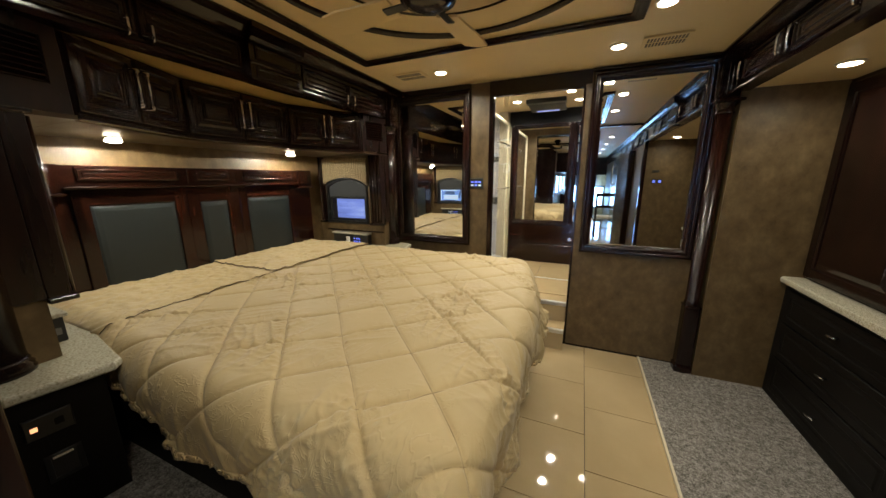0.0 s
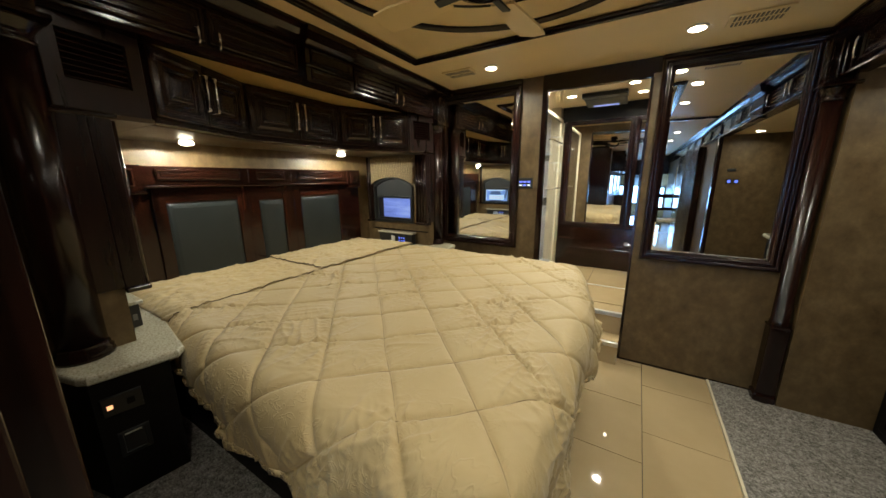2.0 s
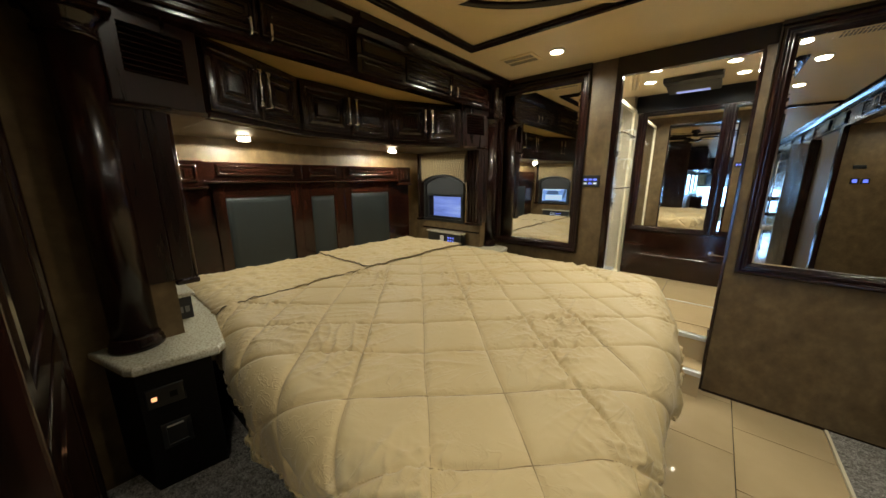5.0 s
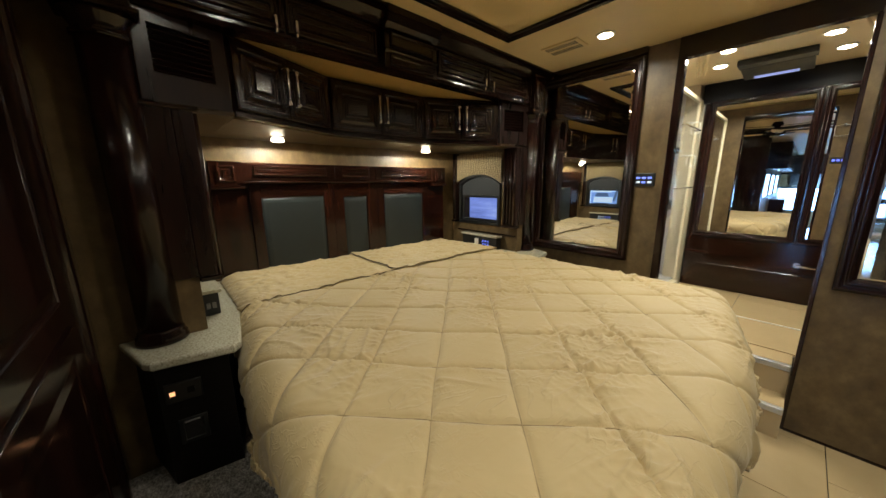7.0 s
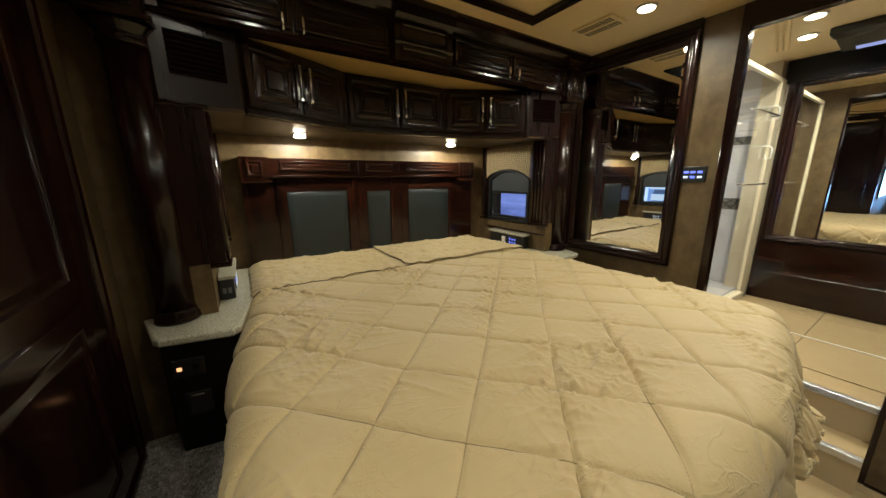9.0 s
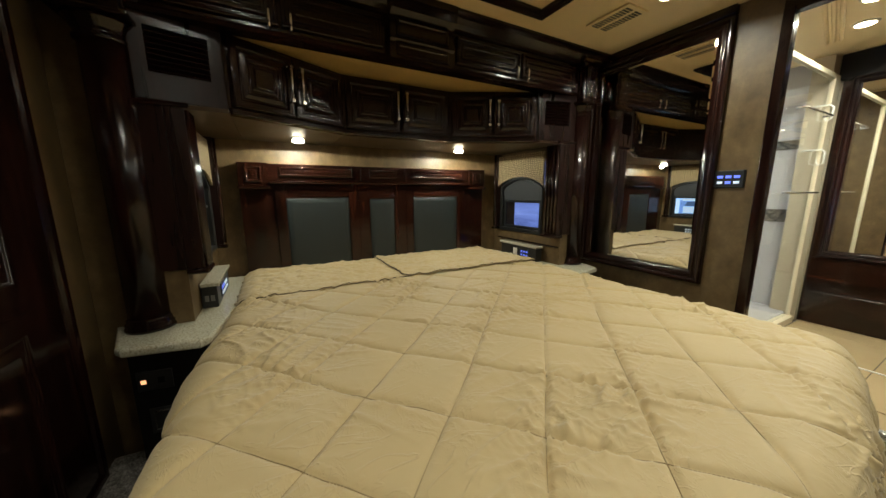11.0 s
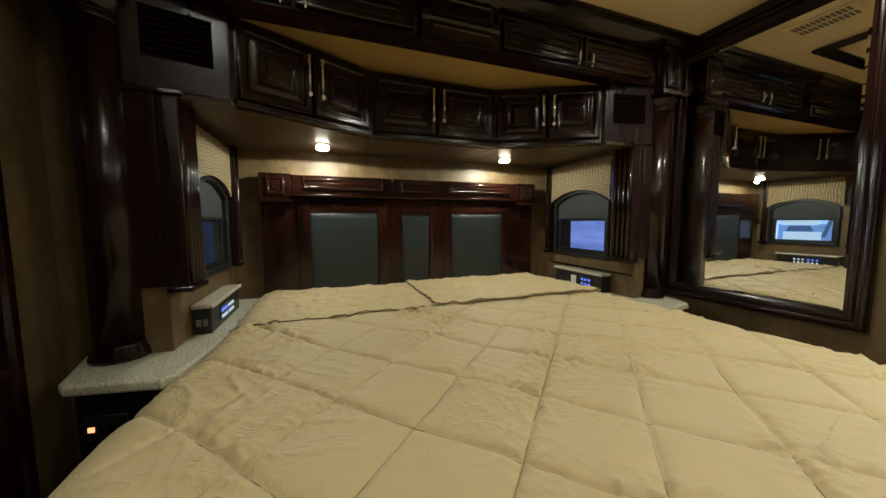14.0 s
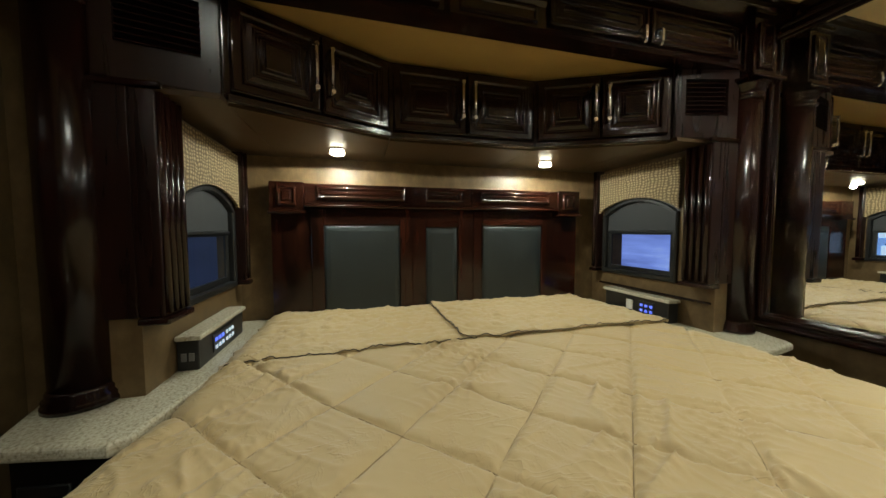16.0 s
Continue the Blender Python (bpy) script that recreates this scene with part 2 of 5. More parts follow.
def lathe(bm, prof, cx, cy, n=28, a0=0.0, a1=2 * math.pi):
    rings = []
    full = abs(a1 - a0 - 2 * math.pi) < 1e-6
    m = n if full else n + 1
    for r, z in prof:
        rings.append([bm.verts.new((cx + r * math.cos(a0 + (a1 - a0) * i / n), cy + r * math.sin(a0 + (a1 - a0) * i / n), z)) for i in range(m)])
    for k in range(len(rings) - 1):
        for i in range(m if full else m - 1):
            j = (i + 1) % m
            f = bm.faces.new((rings[k][i], rings[k][j], rings[k + 1][j], rings[k + 1][i]))
            f.smooth = True
    bm.faces.new(rings[0][::-1]), bm.faces.new(rings[-1])


def face_frame(A, B, z0):
    """A local frame on an upright face whose foot runs from A to B in plan: u along it, v up, w out to the right of A to B."""
    d = Vector((B[0] - A[0], B[1] - A[1], 0)).normalized()
    w = Vector((d.y, -d.x, 0))
    return Matrix(((d.x, 0, w.x, A[0]), (d.y, 0, w.y, A[1]), (0, 1, 0, z0), (0, 0, 0, 1)))


def rounded(steps, r=0.0026):
    """The profile with its inner corners worn round, and which of its strips are the rounded ones."""
    out, soft = [steps[0]], set()
    for a, b, c in zip(steps, steps[1:], steps[2:]):
        A, P, C = Vector(a), Vector(b), Vector(c)
        la, lc = (A - P).length, (C - P).length
        e = min(r, 0.38 * la, 0.38 * lc)
        if e < 0.0006:
            out.append(b)
            continue
        s, f = P + (A - P) * (e / la), P + (C - P) * (e / lc)
        soft |= {len(out), len(out) + 1}
        out += [tuple(s), tuple((s + f) * 0.25 + P * 0.5), tuple(f)]
    return out + [steps[-1]], soft


def stepped(bm, M, u0, u1, v0, v1, steps, cap=True):
    """Rings of a rectangle: steps of (inset, height)."""
    rings = []
    steps, soft = rounded(steps)
    for ins, h in steps:
        rings.append([bm.verts.new(M @ Vector(p)) for p in ((u0 + ins, v0 + ins, h), (u1 - ins, v0 + ins, h), (u1 - ins, v1 - ins, h), (u0 + ins, v1 - ins, h))])
    for k, (a, b) in enumerate(zip(rings, rings[1:])):
        for i in range(4):
            bm.faces.new((a[i], a[(i + 1) % 4], b[(i + 1) % 4], b[i])).smooth = k in soft
    if cap:
        bm.faces.new(rings[-1])


def tube(bm, pts, r, n=8):
    rings = []
    for i, p in enumerate(pts):
        p = Vector(p)
        d = (Vector(pts[min(i + 1, len(pts) - 1)]) - Vector(pts[max(i - 1, 0)])).normalized()
        s = d.orthogonal().normalized() if i == 0 else (side - d * side.dot(d)).normalized()
        side = s
        t = d.cross(s)
        rings.append([bm.verts.new(p + r * (math.cos(2 * math.pi * k / n) * s + math.sin(2 * math.pi * k / n) * t)) for k in range(n)])
    for a, b in zip(rings, rings[1:]):
        for k in range(n):
            bm.faces.new((a[k], a[(k + 1) % n], b[(k + 1) % n], b[k])).smooth = True
    bm.faces.new(rings[0][::-1]), bm.faces.new(rings[-1])


def thing(name, at, label, category, group=""):
    ob = new(name)
    ob.location = at
    ob.empty_display_size = 0.05
    return tagged(ob, label, category, group)


def root_at(ob):
    while ob.parent:
        ob = ob.parent
    return ob.location


def part(name, bm, material, parent, label="", kind=""):
    bmesh.ops.recalc_face_normals(bm, faces=bm.faces)
    off = root_at(parent)
    bmesh.ops.translate(bm, verts=bm.verts, vec=-off)
    me = bpy.data.meshes.new(name)
    bm.to_mesh(me)
    bm.free()
    me.materials.append(material)
    ob = new(name, me)
    ob.parent = parent
    return tagged(ob, label, "", "", kind)


def solid(name, bm, material, label, category="", kind="structure", group=""):
    bmesh.ops.recalc_face_normals(bm, faces=bm.faces)
    me = bpy.data.meshes.new(name)
    bm.to_mesh(me)
    bm.free()
    me.materials.append(material)
    return tagged(new(name, me), label, category, group, kind)


def nb():
    return bmesh.new()


def boxes(*rows, bevel=0.0):
    bm = nb()
    for r in rows:
        box(bm, *r, bevel=bevel)
    return bm


CEILING_Z, REC_Z = 2.13, 1.885
FRONT_Y, MID_Y = 3.69, 2.395

# ---- the shell ----
solid("floor", boxes((-2.1, 1.9, -7.5, 3.60, -0.10, -0.012)), GROUT, "dark grout bed under the glossy beige floor tiles", "floor")
solid("carpet", boxes((0.846, 2.2, 0.86, 3.69, -0.011, 0.006)), CARPET, "speckled grey cut-pile carpet of the wardrobe slide", "carpet")
solid("threshold_strip", boxes((0.832, 0.845, 0.86, 3.69, -0.011, 0.010), bevel=0.002), CREAM_METAL, "thin beige edging strip between tiles and carpet", "floor trim")
solid("bed_platform", boxes((-1.27, -0.62, 1.102, 3.688, -0.011, 0.30), (-2.0, -1.27, 1.30, 3.50, -0.011, 0.30)), CARPET, "raised carpeted floor of the bed slide", "platform")
H_L, H_R, H_T = -0.386, 0.297, 2.04
solid("wall_front", boxes((-1.42, H_L, FRONT_Y, 3.715, 0, CEILING_Z), (H_L, H_R, FRONT_Y, 3.715, H_T, CEILING_Z), (H_R, 2.2, FRONT_Y, 3.715, 0, CEILING_Z)), WALLPAPER, "tan mottled wallpaper wall with the bathroom opening", "wall")
solid("wall_side", boxes((-1.42, -1.345, 1.10, 1.299, 0.0, CEILING_Z), (-1.42, -1.345, 3.501, FRONT_Y, 0.0, CEILING_Z), (-1.345, -1.27, 3.501, FRONT_Y, 1.9, CEILING_Z), (-1.345, -1.27, 1.10, 1.299, 1.9, CEILING_Z)), WALLPAPER, "tan mottled wallpaper side wall beside the bed slide", "wall")
solid("wall_slide_back", boxes((-2.08, -2.0, 1.30, 3.50, 0.0, 2.13)), WALLPAPER, "tan mottled wallpaper wall behind the headboard", "wall")


def end_wall(name, ya, yb):
    x0, x1, z0, z1 = -1.905, -1.435, 0.975, 1.50
    return solid(name, boxes((-2.0, x0, ya, yb, 0.30, 2.13), (x1, -1.27, ya, yb, 0.30, 1.584), (x1, -1.305, ya, yb, 1.584, 2.13), (x0, x1, ya, yb, 0.30, z0), (x0, x1, ya, yb, z1, 2.13)), WALLPAPER, "wallpapered end wall of the bed slide with a window opening", "wall")


end_wall("wall_slide_rear", 1.30, 1.40)
end_wall("wall_slide_front", 3.40, 3.50)
solid("wall_rear", boxes((-1.42, -0.42, 1.00, 1.10, 0, CEILING_Z)), WALLPAPER, "tan mottled wallpaper wall behind the bed corner", "wall")
solid("wall_rear_return", boxes((-0.52, -0.42, -7.5, 1.0, 0, CEILING_Z)), WALLPAPER, "tan mottled wallpaper corridor wall", "wall")
solid("ceiling", boxes((-1.27, 1.13, -7.5, 3.69, CEILING_Z, CEILING_Z + 0.08)), CEIL, "cream vinyl main ceiling", "ceiling")
solid("ceiling_bed_slide", boxes((-2.08, -1.27, 1.30, 3.50, REC_Z, REC_Z + 0.06)), CEIL_BOUNCE, "cream vinyl bed slide ceiling, tinted for yellow bounce light", "ceiling")
solid("ceiling_wardrobe_slide", boxes((1.13, 2.2, 0.953, 3.565, 1.885, 1.94)), CEIL, "cream vinyl ceiling of the wardrobe slide", "ceiling")
solid("wall_wardrobe_slide_front", boxes((1.15, 2.2, 3.565, 3.66, 0, 2.13)), WALLPAPER, "tan mottled wallpaper end wall of the wardrobe slide", "wall")
solid("wall_wardrobe_slide_rear", boxes((1.13, 2.2, 0.86, 0.953, 0, 2.13)), WALLPAPER, "tan mottled wallpaper end wall of the wardrobe slide", "wall")
solid("wall_right", boxes((2.12, 2.2, 0.953, 3.69, 0, 2.13)), WALLPAPER, "plain wall behind the wardrobe", "wall")
solid("wall_corridor", boxes((1.13, 1.23, -7.5, 0.86, 0, CEILING_Z)), WALLPAPER, "tan mottled wallpaper corridor wall", "wall")

solid("wall_end", boxes((-0.52, 1.23, -7.6, -7.5, 0, CEILING_Z)), WALLPAPER, "plain end wall of the corridor", "wall")

# bathroom shell
BZ, BC = 0.34, 2.15
solid("floor_bathroom", boxes((-1.5, 1.1, 3.93, 5.2, 0.2, BZ - 0.012)), GROUT, "grout bed of the raised bathroom floor", "floor")
solid("ceiling_bathroom", boxes((-1.5, 1.1, 3.692, 5.2, BC, BC + 0.06)), CEIL, "cream ceiling of the bathroom", "ceiling")
solid("wall_bathroom_far", boxes((-1.5, 1.1, 5.10, 5.2, 0.2, BC)), WALL_CREAM, "cream wall behind the mirrored bathroom door", "wall")
solid("wall_bathroom_right", boxes((1.0, 1.1, 3.717, 5.1, 0.2, BC)), WALLPAPER, "tan wallpaper side wall of the bathroom", "wall")
solid("wall_shower", boxes((-1.5, -1.4, 3.717, 5.1, 0.2, BC)), SHOWER_TILE, "pale stone tiled shower wall", "wall")

# ---- bedroom: lamps ----
def downlight(x, y, z, watts=DOWN, group="recessed ceiling lamps"):
    t = thing("ceiling_lamp", (x, y, z), "round recessed ceiling lamp, lit warm white, in the cream ceiling", "ceiling lamp", group)
    bm = nb()
    lathe(bm, [(0.034, z - 0.002), (0.036, z - 0.008), (0.046, z - 0.007), (0.050, z + 0.001)], x, y, 24)
    part("trim_ring", bm, WHITE, t)
    bm = nb()
    lathe(bm, [(0.020, z - 0.012), (0.037, z - 0.0095), (0.038, z - 0.004)], x, y, 24)
    part("lens", bm, LAMP_ON, t, "glowing frosted lens")
    if watts:
        lamp("downlight", x, y, z - 0.016, watts)
    return t


for x, y, w in ((-0.675, 3.31, DOWN), (0.459, 3.31, DOWN * 0.55), (0.606, 2.85, DOWN * 0.35), (0.60, 2.03, DOWN * 0.6), (0.459, 0.80, DOWN * 0.9), (-0.675, 1.68, DOWN * 0.36)):
    downlight(x, y, CEILING_Z, w)
for y in (-0.6, -2.0, -3.4, -4.8):
    downlight(0.75, y, CEILING_Z, 9 if y > -2.5 else 0)
    downlight(0.45, y + 0.5, CEILING_Z, 0)
for x, y in ((1.40, 3.20), (1.38, 1.30)):
    downlight(x, y, 1.885, 2.1)
for x, y in ((-0.27, 4.20), (-0.355, 4.54), (0.172, 4.31), (0.233, 4.68), (-0.95, 4.4)):
    downlight(x, y, BC, 4.5 if x < -0.9 else 5.5)


def puck(x, y):
    t = thing("reading_lamp", (x, y, 1.585), "small dome reading lamp glowing warm under the overhead cabinet", "reading lamp", "reading lamps over the bed")
    bm = nb()
    lathe(bm, [(0.036, 1.584), (0.036, 1.580), (0.030, 1.578)], x, y, 20)
    part("collar", bm, METAL, t)
    bm = nb()
    lathe(bm, [(0.010, 1.556), (0.026, 1.559), (0.033, 1.566), (0.030, 1.573), (0.016, 1.579)], x, y, 20)
    part("dome", bm, LAMP_ON, t)
    data = bpy.data.lights.new("reading_light", "SPOT")
    data.energy, data.color, data.shadow_soft_size = READ, WARM, 0.014
    data.spot_size, data.spot_blend = radians(177), 0.05
    new("reading_light", data).location = (x - 0.02, y, 1.545)


puck(-1.78, 1.865)
puck(-1.78, 2.905)

# ---- bed ----
BX0, BX1, BTOP = -1.93, 0.175, 0.800


def foot_x(y):
    return 0.175 - 0.15 * min(max((y - 2.5) / 0.8, 0), 1) ** 1.2


def side_a(x):
    return 1.44 + 0.075 * min(max((-0.8 - x) / 0.6, 0), 1)


def side_b(x):
    return 3.345 - 0.075 * min(max((-1.2 - x) / 0.7, 0), 1)

t = thing("bed", (-0.94, MID_Y, 0.30), "wide bed with a dark base against the headboard", "bed")
part("base", boxes((-1.94, -0.62, 1.53, 3.26, 0.302, 0.52), (-0.62, 0.0, 1.53, 3.22, 0.0, 0.52)), W_SIDE, t)
part("mattress", boxes((-1.95, 0.02, 1.58, 3.21, 0.52, 0.765), bevel=0.04), WALL_CREAM, t)


def cloth_shape(u, v, r, drop):
    """The plan place, height and normal of a cloth that lies flat on the bed and falls over three edges."""
    ix, y0, y1 = foot_x(v) - r, side_a(min(u, 0.0)) + r, side_b(min(u, 0.0)) - r
    du = max(u - ix, 0.0)
    dv = v - y1 if v > y1 else (v - y0 if v < y0 else 0.0)
    L = math.hypot(du, dv)
    if L < 1e-9:
        return Vector((u, v, BTOP)), Vector((0, 0, 1)), 0.0
    d = Vector((du / L, dv / L, 0))
    L = min(L, drop(math.atan2(abs(dv), du), u))
    arc = r * math.pi / 2
    a = min(L / r, math.pi / 2)
    out, down = r * math.sin(a), r * (1 - math.cos(a))
    if L > arc:
        e = L - arc
        out += e * (-0.06 + (0.45 * min(max((v - 2.5) / 0.6, 0), 1) if du > 0 else 0.0))
        down += e * 0.995
    p = Vector((min(u, ix), min(max(v, y0), y1), BTOP)) + d * out - Vector((0, 0, down))
    return p, d * math.sin(a) + Vector((0, 0, math.cos(a))), max(L - arc * 0.6, 0)


def quilt_seams(x, y):
    """The place of a point among the two families of stitched lines; whole numbers lie on a line."""
    wob = noise.noise(Vector((x, y, 0)) * 3.5) * 0.04
    return (x + y - 1.70) / 0.286 + wob, (x - y + 2.62 - 0.03 * (x + y - 1.5)) / 0.304 - wob


def quilt_height(x, y):
    s = 0.295
    q = Vector((x, y, 0))
    sa, sb = quilt_seams(x, y)
    a, b = sa % 1, sb % 1
    da, db = min(a, 1 - a), min(b, 1 - b)
    dome = (1 - abs(1 - 2 * da) ** 6) * (1 - abs(1 - 2 * db) ** 6)
    valley_a, valley_b = math.exp(-da * s / 0.0055), math.exp(-db * s / 0.0055)
    # the stitches pull the cloth unevenly
    pull = 0.75 + 0.5 * noise.noise(q * 14)
    # gathers that run away from the seams, and a few long pulls over the panels
    p, r = x + y, x - y
    ga = (1 - abs(noise.noise(Vector((r * 17, p * 3.4 + 3 * noise.noise(q * 5), 3.0))))) ** 11
    gb = (1 - abs(noise.noise(Vector((p * 17, r * 3.4 + 3 * noise.noise(q * 5), 9.0))))) ** 11
    near_a, near_b = math.exp(-da * s / 0.06), math.exp(-db * s / 0.06)
    patch = max(0.45 + 1.6 * noise.noise(q * 3.3 + Vector((5, 0, 0))), 0.08)
    turn = 2.2 * noise.noise(Vector((math.floor(sa) * 3.1, math.floor(sb) * 5.7, 0.5)))
    u, v = x * math.cos(turn) + y * math.sin(turn), y * math.cos(turn) - x * math.sin(turn)
    k = (1 - abs(noise.noise(Vector((u * 12, v * 2.4, 3.0))))) ** 15
    edge = min(da, db) * s
    inner = min(edge / 0.02, 1.0)
    k += 0.35 * (1 - abs(noise.noise(Vector((v * 24, u * 5.5, 8.0))))) ** 14
    return 0.0065 * dome + 0.0090 * (1 - max(valley_a, valley_b) * pull) + noise.noise(q * 4.0) * 0.004 + 0.0115 * patch * (near_a * ga * (1 - valley_a) + near_b * gb * (1 - valley_b)) + 0.0105 * patch * k * inner


def cloth(fn, us, vs):
    verts, n, m = [], len(us), len(vs)
    for u in us:
        for v in vs:
            verts.append(fn(u, v))
    faces = [(i * m + j, (i + 1) * m + j, (i + 1) * m + j + 1, i * m + j + 1) for i in range(n - 1) for j in range(m - 1)]
    return verts, faces


def mesh_part(name, verts, faces, material, parent, label="", kind=""):
    off = root_at(parent)
    me = bpy.data.meshes.new(name)
    me.from_pydata([(x - off.x, y - off.y, z - off.z) for x, y, z in verts], [], faces)
    me.polygons.foreach_set("use_smooth", [True] * len(me.polygons))
    me.materials.append(material)
    ob = new(name, me)
    ob.parent = parent
    return tagged(ob, label, "", "", kind)


def comforter_drop(a, x):
    """How much of the comforter hangs over: less beside the head, most at the foot."""
    f = math.cos(a) ** 2
    side = 0.215 + 0.13 * min(max((x + 1.0) / 0.8, 0), 1)
    return side + (0.43 - side) * f + 0.05 * math.sin(2 * a)


def comforter_point(u, v):
    p, nrm, e = cloth_shape(u, v, 0.10, comforter_drop)
    fold = 0.0
    if e > 0:
        along = v if u > foot_x(v) - 0.1 and 1.5 < v < 3.3 else u
        fold = min(e, 0.12) * 0.10 * (1 - abs(noise.noise(Vector((along * 16, 0.5, 4.0))))) ** 6 + min(e, 0.3) * (-0.06 + 0.07 * math.sin(along * 17 + 3 * noise.noise(Vector((u * 2, v * 2, 0)))) + 0.12 * noise.noise(Vector((u * 6, v * 6, 5))) + 0.05 * noise.noise(Vector((along * 30, 1, 5))))
    h = quilt_height(u, v) + fold
    return tuple(p + nrm * h)


t = thing("comforter", (-0.94, MID_Y, BTOP), "puffy gold-beige satin comforter with diamond quilting, draped over the bed", "comforter")
_us = np.arange(-1.95, BX1 + 0.36, 0.0048)
_vs = np.arange(1.425 - 0.30, 3.375 + 0.30, 0.0048)
_v, _f = cloth(comforter_point, _us, _vs)
ob = mesh_part("cover", _v, _f, QUILT, t)
_m = ob.modifiers.new("thick", "SOLIDIFY")
_m.thickness, _m.offset = 0.012, -1


# Darker than the quilt: the shadow between panels is put into this colour.
SEAM_SHADE = mottled("shaded_seam_thread", [(0.3, (0.24, 0.17, 0.08)), (0.7, (0.33, 0.24, 0.12))], 40, (1, 1, 1), (0.6, 0.7), 80, 0.1)


def seam(sign, k):
    """One stitched line of the quilting, its valley's shade put into the colour."""
    runs, run = [], []
    for i in range(-170, 240):
        along, x, y = i * 0.02, 0.0, 0.0
        p, r = (1.70 + 0.286 * k, along) if sign > 0 else (along, -2.62 + 0.304 * k)
        for _ in range(4):
            x, y = (p + r) / 2, (p - r) / 2
            sa, sb = quilt_seams(x, y)
            if sign > 0:
                p -= (sa - k) * 0.286
            else:
                r -= (sb - k) * 0.304
        inside = -1.36 < x < foot_x(y) + 0.26 and side_a(x) - 0.12 < y < side_b(x) + 0.12 and (x < 0.05 or 1.5 < y < 3.28)
        if inside:
            run.append(Vector(comforter_point(x, y)) + Vector((0, 0, 0.0030)))
        elif run:
            runs.append(run)
            run = []
    if run:
        runs.append(run)
    runs = [r for r in runs if len(r) > 6]
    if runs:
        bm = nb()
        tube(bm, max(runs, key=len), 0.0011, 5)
        part("seam", bm, SEAM_SHADE, COMFORTER, "stitched seam line darkened for valley shade")


COMFORTER = t
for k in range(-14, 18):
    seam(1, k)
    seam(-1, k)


def sham(name, front, ya, yb, lift):
    """One of the two flat covers at the bed's head; front(y) is where its front edge runs."""
    t = thing(name, (-1.7, (ya + yb) / 2, BTOP + 0.02), "gold-beige folded cover with a dark braided edge on the comforter", "bed cover", "folded covers at the bed's head")
    n, m = 50, 90
    verts, edge = [], []

    def at(a, b):
        y = ya + (yb - ya) * b
        x = -1.94 + (front(y) + 1.94) * a
        p, nrm, e = cloth_shape(x, y, 0.10, comforter_drop)
        q = Vector((x, y, 1))
        h = quilt_height(x, y) * 0.4 + 0.016 + lift + noise.noise(q * 9) * 0.005 + 0.010 * (1 - abs(noise.noise(Vector((x * 20, y * 9 + 2 * x, 2))))) ** 8 + 0.006 * (1 - abs(noise.noise(Vector((x * 30 - y * 30, y * 12, 6))))) ** 10
        end = min(abs(a - 1), 1) * 0.6
        h -= 0.004 * math.exp(-end * 60)
        return p + nrm * h
    for i in range(n + 1):
        for j in range(m + 1):
            verts.append(tuple(at(i / n, j / m)))
    faces = [(i * (m + 1) + j, (i + 1) * (m + 1) + j, (i + 1) * (m + 1) + j + 1, i * (m + 1) + j + 1) for i in range(n) for j in range(m)]
    ob = mesh_part("cover", verts, faces, QUILT, t)
    md = ob.modifiers.new("thick", "SOLIDIFY")
    md.thickness, md.offset = 0.012, -1
    bm = nb()
    tube(bm, [at(1, j / 90) + Vector((0.003 + 0.003 * noise.noise(Vector((j * 0.9, 2, 0))), 0, 0.002 * math.sin(j * 2.1))) for j in range(91)], 0.0018, 6)
    part("braid_front", bm, PIPING, t, "dark braided edge")
    return t, at


def front_left(y):
    k = (y - 1.56) / (2.37 - 1.56)
    return -1.365 - 0.025 * k + 0.008 * math.sin(k * 9)


def front_right(y):
    k = (y - 2.37) / (3.3 - 2.37)
    return -1.390 + 0.02 * k + 0.008 * math.sin(k * 8)


sham("folded_cover", front_left, 1.535, 2.375, 0.0)
_t, _at = sham("folded_cover", front_right, 2.32, 3.26, 0.008)
bm = nb()
tube(bm, [_at(k / 30, 0.0) + Vector((0, -0.002, 0)) for k in range(31)], 0.0028, 6)
part("braid_side", bm, PIPING, _t, "dark braided edge")

# ---- headboard ----
HX = -1.955
t = thing("headboard", (HX, MID_Y, 0.60), "cherry headboard with moulded top rail and dark slate leather inserts", "headboard")


def yz(y0, y1, z0, z1, steps, material, name, parent, x=HX, label=""):
    """A stepped panel on a face that looks towards +x."""
    bm = nb()
    stepped(bm, face_frame((x, y0), (x, y1), z0), 0, y1 - y0, 0, z1 - z0, steps)
    return part(name, bm, material, parent, label)


L0, L1 = 1.548, 3.235
part("back_board", boxes((-1.999, HX, L0, L1, 0.60, 1.452)), W_RED, t)
for a, b in ((L0, 1.70), (3.09, L1)):
    part("end_block", boxes((HX, HX + 0.030, a, b, 1.322, 1.456), bevel=0.003), W_RED, t)
    c = (a + b) / 2
    yz(c - 0.042, c + 0.042, 1.345, 1.436, [(0, 0), (0, 0.008), (0.010, 0.010), (0.014, 0.002), (0.022, 0.002), (0.028, 0.007)], W_RED, "rosette", t, HX + 0.030)
    part("end_ledge", boxes((HX, HX + 0.044, a - 0.006, b + 0.006, 1.305, 1.322), bevel=0.006), W_RED_Y, t)
